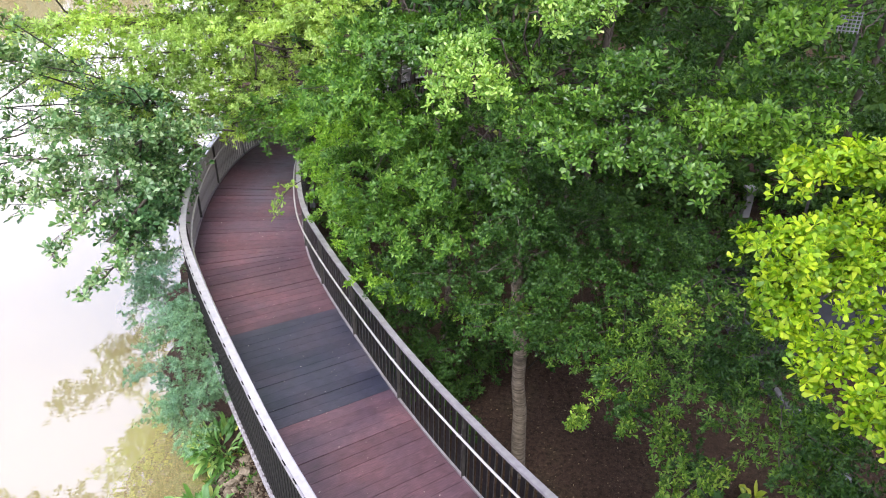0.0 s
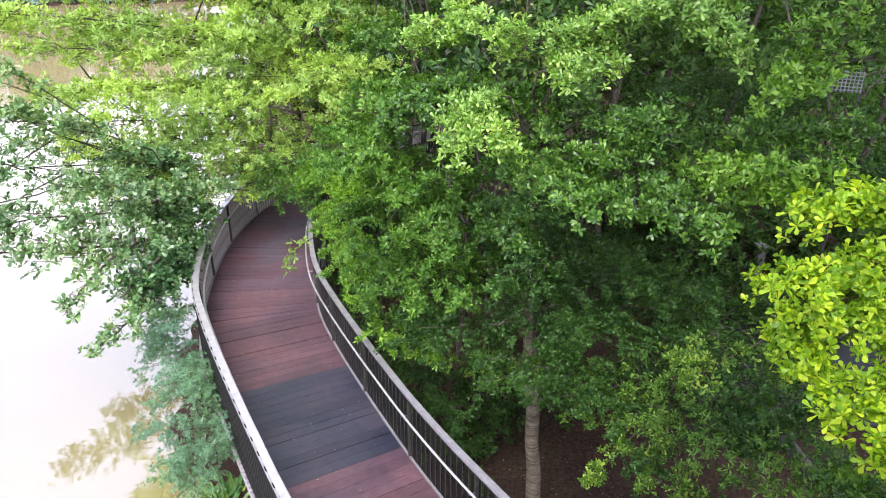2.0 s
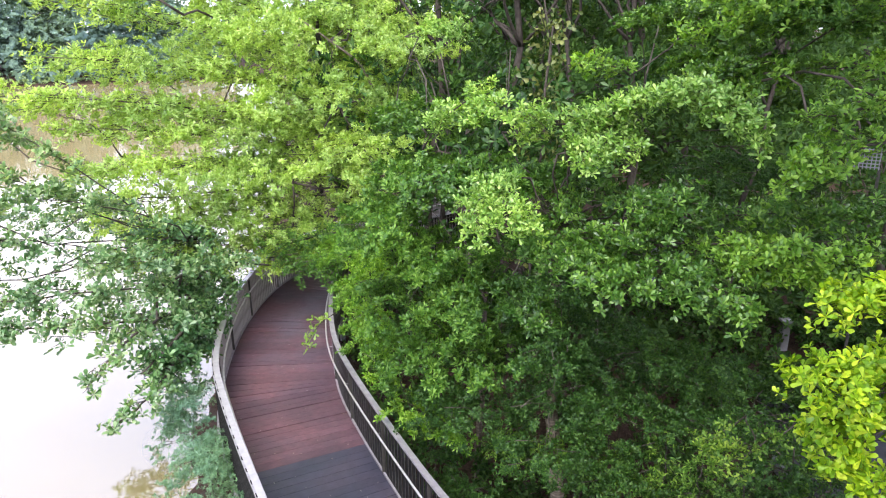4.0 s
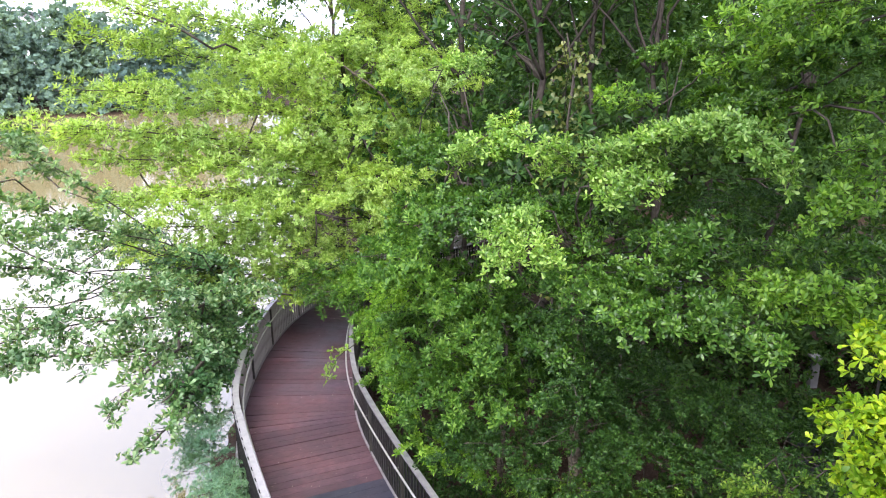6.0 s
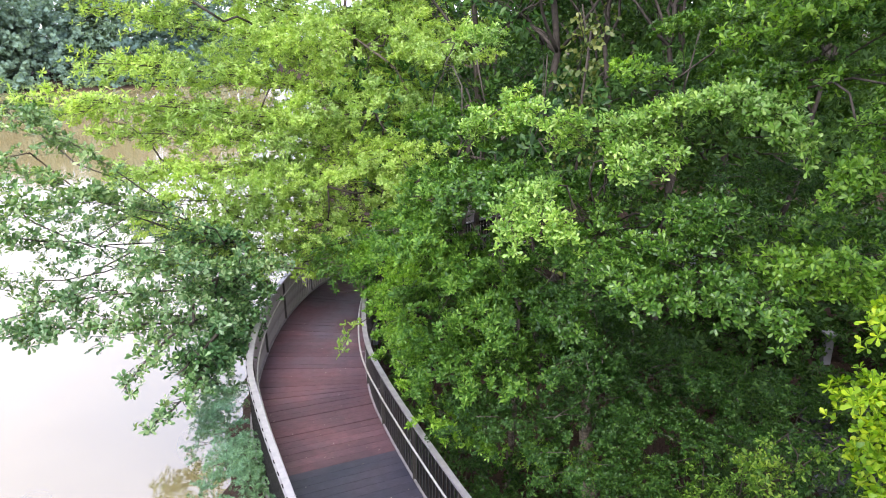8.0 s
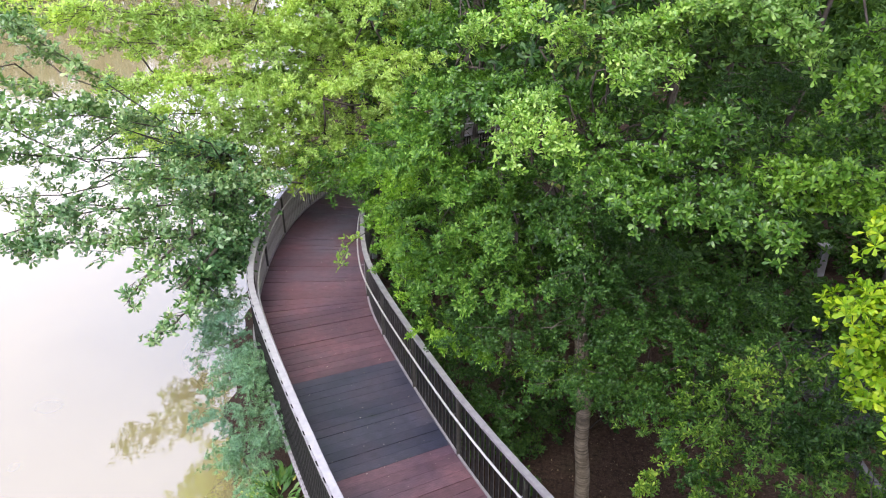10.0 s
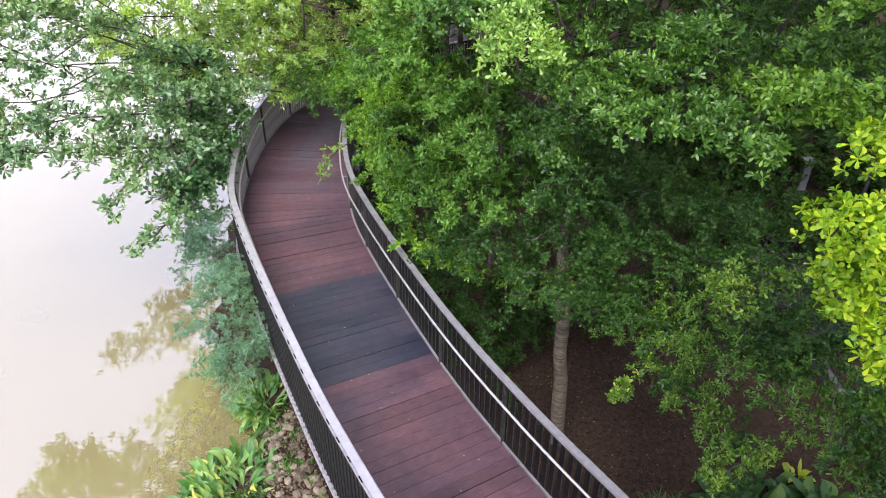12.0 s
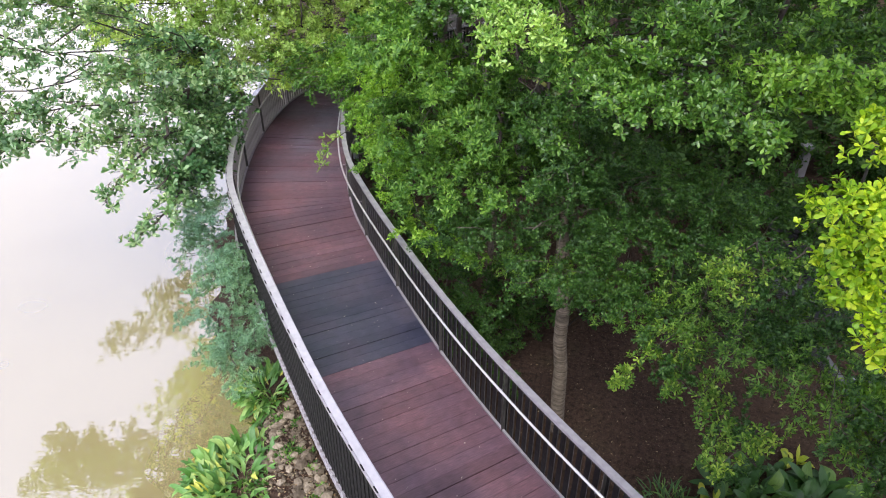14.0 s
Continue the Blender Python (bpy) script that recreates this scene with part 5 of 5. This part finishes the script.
def object_leaf(name, stops, glow=0.3):
    """Leaf whose tone is its own object's."""
    m, t, b = nodes_of(name)
    o = t.nodes.new("ShaderNodeObjectInfo")
    col = ramp(t, o.outputs["Random"], stops)
    vein = noise_tex(t, 9, 4, (1, 8, 1))
    col = mixed(t, 1.0, col, ramp(t, vein, [(0.3, (0.75, 0.8, 0.75)), (0.7, (1.2, 1.15, 1.1))]), "MULTIPLY")
    link(t, col, b.inputs["Base Color"])
    b.inputs["Roughness"].default_value = 0.5
    tr = t.nodes.new("ShaderNodeBsdfTranslucent")
    link(t, mixed(t, 1.0, col, (1.4, 1.3, 0.5), "MULTIPLY"), tr.inputs["Color"])
    mx = t.nodes.new("ShaderNodeMixShader")
    mx.inputs["Fac"].default_value = glow
    link(t, b.outputs["BSDF"], mx.inputs[1])
    link(t, tr.outputs["BSDF"], mx.inputs[2])
    link(t, mx.outputs["Shader"], t.nodes["Material Output"].inputs["Surface"])
    return m


M_BLADE = object_leaf("blade_green", [(0.0, (0.05, 0.14, 0.03)), (0.5, (0.11, 0.25, 0.055)), (0.9, (0.28, 0.42, 0.14)), (0.97, (0.55, 0.55, 0.12))])
M_BLADE_LIME = object_leaf("blade_lime", [(0.0, (0.16, 0.26, 0.02)), (0.6, (0.28, 0.36, 0.03)), (1.0, (0.4, 0.42, 0.05))])
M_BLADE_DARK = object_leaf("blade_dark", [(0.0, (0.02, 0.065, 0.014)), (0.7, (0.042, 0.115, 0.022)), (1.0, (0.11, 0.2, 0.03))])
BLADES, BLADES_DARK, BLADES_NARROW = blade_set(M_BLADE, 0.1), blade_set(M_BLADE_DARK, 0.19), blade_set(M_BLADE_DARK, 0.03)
BLADES_SLIM = blade_set(M_BLADE, 0.08)
BLADES_LIME = blade_set(M_BLADE_LIME, 0.15)


def leaf_clump(name, label, x, y, n, spread, tall, meshes, seed):
    r = random.Random(seed)
    g = float(ground_height(np.array(x), np.array(y)))
    c = thing(name, label, "plant", (x, y, g))
    for i in range(n):
        a, d = r.uniform(0, math.tau), spread * math.sqrt(r.random())
        k = tall * r.uniform(0.65, 1.1)
        ob = part_mesh("leaf", meshes[i % 5], c)
        ob.matrix_basis = Matrix.Translation((math.cos(a) * d, math.sin(a) * d, -0.02)) @ Matrix.Rotation(a + r.uniform(-1.5, 1.5), 4, "Z") @ Matrix.Rotation(r.uniform(-0.6, 0.85), 4, "Y") @ Matrix.Rotation(r.uniform(-0.4, 0.4), 4, "X") @ Matrix.Diagonal((k, k * r.uniform(0.8, 1.2), k, 1))
    return c


leaf_clump("lily_clump", "dense clump of bright green lance-shaped leaves on the bank", -2.95, 6.5, 420, 0.6, 0.64, BLADES, 1)
leaf_clump("lily_clump", "small clump of pale-tipped green leaves under the boardwalk edge", -2.9, 8.2, 230, 0.36, 0.58, BLADES_SLIM, 2)
leaf_clump("lily_clump", "low green leafy clump at the water's edge", -2.65, 5.5, 90, 0.3, 0.6, BLADES, 3)
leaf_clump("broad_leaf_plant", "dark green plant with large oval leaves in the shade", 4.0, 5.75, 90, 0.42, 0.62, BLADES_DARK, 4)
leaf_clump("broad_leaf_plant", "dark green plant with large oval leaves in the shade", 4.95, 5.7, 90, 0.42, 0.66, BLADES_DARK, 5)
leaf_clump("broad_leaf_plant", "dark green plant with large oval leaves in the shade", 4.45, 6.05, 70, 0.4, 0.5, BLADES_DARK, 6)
leaf_clump("yellow_leaf_plant", "small plant with bright yellow-green leaves on bare soil", 5.0, 6.45, 16, 0.1, 0.42, BLADES_LIME, 9)
leaf_clump("yellow_leaf_plant", "small plant with bright yellow-green leaves by the rail", 3.6, 5.75, 18, 0.14, 0.4, BLADES_LIME, 10)
leaf_clump("palm_clump", "low clump of narrow dark green fronds on the soil", 3.05, 5.75, 90, 0.3, 0.5, BLADES_NARROW, 7)


# ---- shrubs under the trees, shade painted into the leaf colour ----
def shrub(name, label, x, y, pads, material, length, seed, **more):
    rng = np.random.default_rng(seed)
    g = float(ground_height(np.array(x), np.array(y)))
    t = thing(name, label, "shrub", (x, y, g))
    for q in pads:
        part("stem", limb(bmesh.new(), rng, (0, 0, -0.1), q, 0.02, 4), M_BARK, t, "", True)
    v, f = foliage(rng, pads, LEAF_SMALL, length, 6, seed=seed, **more)
    part_mesh("leafage", fast_mesh("leafage", v, f, material), t)
    return t


low = [(0, 0, 0.9, 0.55, 0.5, 0.3), (0.4, 0.1, 0.55, 0.45, 0.4, 0.25), (-0.4, 0.05, 0.5, 0.4, 0.45, 0.25), (0.0, -0.35, 0.4, 0.4, 0.35, 0.2)]
bush = shrub("understory_shrub", "shrub under the trees, shade painted dark into its leaves", 0.6, 9.4, low, M_LEAF_DARK, 0.12, 81, tuft=0.22, rosettes=6, gap=0.85)
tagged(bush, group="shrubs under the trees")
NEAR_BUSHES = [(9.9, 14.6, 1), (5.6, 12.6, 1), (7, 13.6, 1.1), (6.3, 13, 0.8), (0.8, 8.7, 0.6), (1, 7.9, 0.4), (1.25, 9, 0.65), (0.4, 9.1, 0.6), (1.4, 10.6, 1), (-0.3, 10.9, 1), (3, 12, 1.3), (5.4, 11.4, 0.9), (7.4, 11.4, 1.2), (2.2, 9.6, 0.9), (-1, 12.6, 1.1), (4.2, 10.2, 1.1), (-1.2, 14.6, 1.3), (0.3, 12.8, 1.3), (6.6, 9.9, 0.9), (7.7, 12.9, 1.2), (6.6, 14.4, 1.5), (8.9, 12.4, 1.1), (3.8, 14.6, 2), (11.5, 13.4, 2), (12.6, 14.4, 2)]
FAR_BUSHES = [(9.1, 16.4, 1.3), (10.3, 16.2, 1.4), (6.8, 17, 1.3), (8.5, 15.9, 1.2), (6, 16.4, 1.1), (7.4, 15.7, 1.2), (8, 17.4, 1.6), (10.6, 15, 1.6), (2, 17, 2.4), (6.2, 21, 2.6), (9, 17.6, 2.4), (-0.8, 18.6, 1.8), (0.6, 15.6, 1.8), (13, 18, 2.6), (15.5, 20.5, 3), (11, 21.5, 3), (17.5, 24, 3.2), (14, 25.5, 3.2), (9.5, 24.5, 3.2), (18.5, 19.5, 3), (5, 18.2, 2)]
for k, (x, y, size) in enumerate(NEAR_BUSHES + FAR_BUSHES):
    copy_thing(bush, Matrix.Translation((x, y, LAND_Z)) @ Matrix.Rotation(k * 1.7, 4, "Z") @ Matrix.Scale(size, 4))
shrub("dry_shrub", "thin shrub with small yellow-brown leaves on the soil", 5.75, 6.2, [(0, 0, 0.5, 0.3, 0.3, 0.2), (0.15, -0.3, 0.35, 0.28, 0.25, 0.18), (-0.3, 0.15, 0.6, 0.25, 0.2, 0.12)], M_LEAF_DRYISH, 0.05, 85, tuft=0.16, rosettes=6, gap=1.0)


def build_path():
    bm = bmesh.new()
    box(bm, Matrix.Translation((10.6, 10.9, LAND_Z + 0.03)) @ Matrix.Rotation(radians(-18), 4, "Z"), 7.6, 4.6, 0.12)
    tagged(part("road", bm, M_ASPHALT), "dark blue-grey asphalt path", "road", kind="structure")
    bm = bmesh.new()
    box(bm, Matrix.Translation((6.82, 7.76, LAND_Z + 0.034)) @ Matrix.Rotation(radians(-12), 4, "Z"), 0.6, 0.8, 0.12)
    tagged(part("pavement", bm, M_CONCRETE), "pale grey concrete paving beside the path", "pavement", kind="structure")
    for k in range(2, 7):
        y = 5.0 + k * 0.9
        bm = bmesh.new()
        box(bm, Matrix.Translation((6.42 + 0.02 * (k - 4) ** 2, y, LAND_Z + 0.07)) @ Matrix.Rotation(radians(-2.5 * (k - 4)), 4, "Z"), 0.12, 0.88, 0.24)
        bmesh.ops.bevel(bm, geom=bm.edges[:], offset=0.012, segments=2, affect="EDGES")
        tagged(part("kerb", bm, M_CONCRETE), "weathered grey concrete kerb stone", "kerb", group="kerb stones", kind="structure")


build_path()


def build_post(x, y, h, w):
    t = thing("concrete_post", "square pale grey concrete post among the trees", "post", (x, y, LAND_Z), "posts among the trees")
    bm = bmesh.new()
    box(bm, Matrix.Translation((0, 0, h / 2 - 0.1)), w, w, h + 0.1)
    bmesh.ops.bevel(bm, geom=bm.edges[:], offset=0.015, segments=2, affect="EDGES")
    part("shaft", bm, M_POST, t)
    bm = bmesh.new()
    box(bm, Matrix.Translation((0, 0, h - 0.02)), w + 0.06, w + 0.06, 0.06)
    part("cap", bm, M_POST, t)


build_post(6.05, 17.1, 2.3, 0.18)
build_post(9.1, 15.6, 0.85, 0.2)


# ---- fallen leaves ----
def litter(name, label, n, seed, where, material, size):
    rng = np.random.default_rng(seed)
    spots = np.array([where(rng) for _ in range(n)])
    ax = rng.normal(0, 0.25, (n, 3)) + (0, 0, 1)
    v, f = leaves(rng, spots, ax, LEAF_SMALL, size, 1, low=-4, high=10, vary=0.5)
    ob = part_mesh(name, fast_mesh(name, v, f, material))
    tagged(ob, label, "leaves", kind="stuff")


M_LITTER = leaf_material("dry_leaf", (0.05, 0.03, 0.018), (0.1, 0.065, 0.04), (0.26, 0.2, 0.13), glow=0.05, gloss=0.8)
M_DRY = leaf_material("bank_leaf", (0.1, 0.06, 0.035), (0.2, 0.13, 0.08), (0.36, 0.28, 0.18), glow=0.05, gloss=0.8)
M_FLECK = leaf_material("pale_fleck", (0.2, 0.17, 0.16), (0.38, 0.34, 0.33), (0.6, 0.56, 0.52), glow=0.05, gloss=0.8)


def on_deck(rng):
    p = station(rng.uniform(2, S_END), rng.uniform(-0.95, 1.0), 0.008)
    return tuple(p)


def on_soil(rng):
    x, y = rng.uniform(-0.2, 9), rng.uniform(2.5, 13)
    return (x, y, float(ground_height(np.array(x), np.array(y))) + 0.015)


litter("deck_litter", "tiny pale bits of fallen leaf on the planks", 420, 5, on_deck, M_FLECK, 0.022)


def on_bank(rng):
    while True:
        p = station(rng.uniform(s_at_y(2.6), s_at_y(8.6)), -rng.uniform(0.9, 2.1))
        if p.x > shore_x(p.y) + 0.05:
            return (p.x, p.y, float(ground_height(np.array(p.x), np.array(p.y))) + 0.02)


litter("bank_litter", "dry brown leaves among the bank stones", 3200, 8, on_bank, M_DRY, 0.04)
litter("soil_litter", "dry brown leaves scattered over the soil", 5000, 6, on_soil, M_LITTER, 0.034)


# ---- far building over the trees ----
def far_building():
    t = thing("far_building", "white building beyond the trees across the lake", "building", (-180, 250, 0.5))
    bm = bmesh.new()
    box(bm, Matrix.Translation((0, 0, 11.5)) @ Matrix.Rotation(0.4, 4, "Z"), 60, 20, 25)
    part("wall", bm, M_WHITE, t)
    bm = bmesh.new()
    box(bm, Matrix.Translation((0, 0, 24.5)) @ Matrix.Rotation(0.4, 4, "Z"), 62, 22, 1.0)
    part("roof", bm, M_CONCRETE, t)
    for k in range(8):
        for z in (12, 16, 20):
            bm = bmesh.new()
            box(bm, Matrix.Rotation(0.4, 4, "Z") @ Matrix.Translation((-26 + k * 7.4, -10.05, z)), 4.0, 0.3, 1.8)
            part("window", bm, M_GREY, t)


far_building()


# ---- white lattice seen through the leaves ----
def lattice_screen(x, y, z, turn):
    t = thing("lattice_screen", "white painted lattice screen glimpsed between the leaves", "screen", (x, y, LAND_Z))
    m = Matrix.Rotation(turn, 4, "Z")
    for k in range(9):
        bm = bmesh.new()
        box(bm, m @ Matrix.Translation((-0.28 + 0.07 * k, 0, z - LAND_Z)), 0.02, 0.02, 0.42)
        part("bar", bm, M_POST, t)
    for k in range(6):
        bm = bmesh.new()
        box(bm, m @ Matrix.Translation((0, 0.024, z - LAND_Z - 0.17 + 0.07 * k)), 0.6, 0.02, 0.02)
        part("cross_bar", bm, M_POST, t)
    bm = bmesh.new()
    box(bm, m @ Matrix.Translation((0.3, 0.08, (z - 0.2 - LAND_Z) / 2 - 0.1)), 0.06, 0.06, z - 0.2 - LAND_Z + 0.2)
    part("post", bm, M_FRAME, t, "dark steel post")


lattice_screen(8.75, 13.17, 4.13, radians(-32))


# ---- unseen plain wall, added to close the place behind and block sky light ----
bm = bmesh.new()
for x0, x1, z0, z1 in ((-2.0, 2.7, -2.0, 2.6), (6.4, 30.0, -2.0, 2.6), (-2.0, 30.0, 2.6, 9.5)):
    box(bm, Matrix.Translation(((x0 + x1) / 2, -1.7, (z0 + z1) / 2)), x1 - x0, 0.4, z1 - z0)
tagged(part("wall_south", bm, M_GREY), "unseen plain grey wall added above the end of the boardwalk to block light", "wall", kind="structure")


# ---- weeds on the bank ----
def bank_weeds():
    rng = np.random.default_rng(33)
    spots = []
    while len(spots) < 200:
        s, o = rng.uniform(s_at_y(3), s_at_y(9)), -rng.uniform(0.95, 2.1)
        p = station(s, o)
        if p.x > shore_x(p.y) + 0.05 and math.sin(p.x * 5.1) * math.sin(p.y * 3.7 + 1) > -0.1:
            spots.append((p.x, p.y, float(ground_height(np.array(p.x), np.array(p.y)))))
    v, f = leaves(rng, np.array(spots), np.array([(0, 0, 1.0)] * len(spots)) + rng.normal(0, 0.15, (len(spots), 3)), LEAF_NARROW, 0.09, 9, low=10, high=70)
    tagged(part_mesh("bank_weeds", fast_mesh("bank_weeds", v, f, M_LEAF_MID)), "low green weeds between the bank stones", "weeds", kind="stuff")


bank_weeds()


# ---- young shoot over the planks ----
def young_shoot():
    rng = np.random.default_rng(44)
    t = bpy.data.objects["leaning_tree"]
    base, tip = SHOOT
    p = crooked(base, tip, rng, 0.2, 7, 0.03)
    bm = tube(bmesh.new(), p, np.linspace(0.008, 0.003, 7), 5)
    bm.transform(Matrix.Translation(-t.location))
    part("twig", bm, M_BARK, t)
    sp = np.concatenate([p[2:], p[2:] + rng.normal(0, 0.05, (5, 3)), p[3:] + rng.normal(0, 0.07, (4, 3)), p[4:] + rng.normal(0, 0.08, (3, 3))])
    v, f = leaves(rng, sp, rng.normal(0, 0.4, sp.shape) + (-0.3, 0, 0.5), LEAF_SPOON, 0.088, 7)
    tagged(part_mesh("shoot", fast_mesh("shoot", v - np.array(t.location), f, M_LEAF_SUN), t, "pale yellow-green young shoot"), kind="stuff")


young_shoot()


# ---- thicket behind the crown ----
def thicket_stem(x, y, lean, h, r, seed, vine):
    rng = np.random.default_rng(seed)
    t = thing("vine_trunk" if vine else "thicket_stem", "brown trunk hung with climbing yellow-green vine leaves" if vine else "thin bare brown stem in the thicket", "tree", (x, y, LAND_Z), "thicket stems")
    p = crooked((0, 0, -0.2), (lean[0], lean[1], h), rng, 0.03, 9, 0.05)
    part("trunk", tube(bmesh.new(), p, np.linspace(r, r * 0.4, 9), 8), M_BARK, t, "", True)
    for k in range(6):
        a = rng.uniform(0, math.tau)
        q = p[3 + k % 5]
        part("twig", tube(bmesh.new(), crooked(q, q + np.array((math.cos(a) * 0.9, math.sin(a) * 0.9, rng.uniform(0.5, 1.4))), rng, 0.05, 5), np.linspace(r * 0.3, 0.006, 5), 5), M_BARK, t)
    if vine:
        u = rng.uniform(0.3, 1.0, 170)
        c = np.stack([np.interp(u, np.linspace(0, 1, 9), p[:, k]) for k in range(3)], 1) + rng.normal(0, 0.24, (170, 3))
        v, f = leaves(rng, c, rng.normal(0, 0.6, c.shape) + (0, -0.5, -0.2), LEAF_ROUND, 0.11, 3, low=-30, high=40, width=1.1)
        part_mesh("vine", fast_mesh("vine", v, f, M_VINE), t)
    return t


M_VINE = leaf_material("vine_leaf", (0.05, 0.085, 0.022), (0.1, 0.135, 0.035), (0.2, 0.22, 0.075))
for k, (x, y, lx, ly, h, r, vine) in enumerate([(2.1, 13.0, 0.3, 0.2, 8.0, 0.045, True), (2.8, 13.4, -0.5, 0.3, 8.5, 0.04, True), (1.3, 13.2, -1.0, 0.4, 7.5, 0.035, False), (0.9, 12.9, 0.7, 0.2, 7.6, 0.03, False), (3.5, 13.2, 0.9, 0.0, 8.0, 0.035, False), (1.7, 12.6, -1.6, 0.6, 7.0, 0.04, False)]):
    thicket_stem(x, y, (lx, ly), h, r, 500 + k, vine)
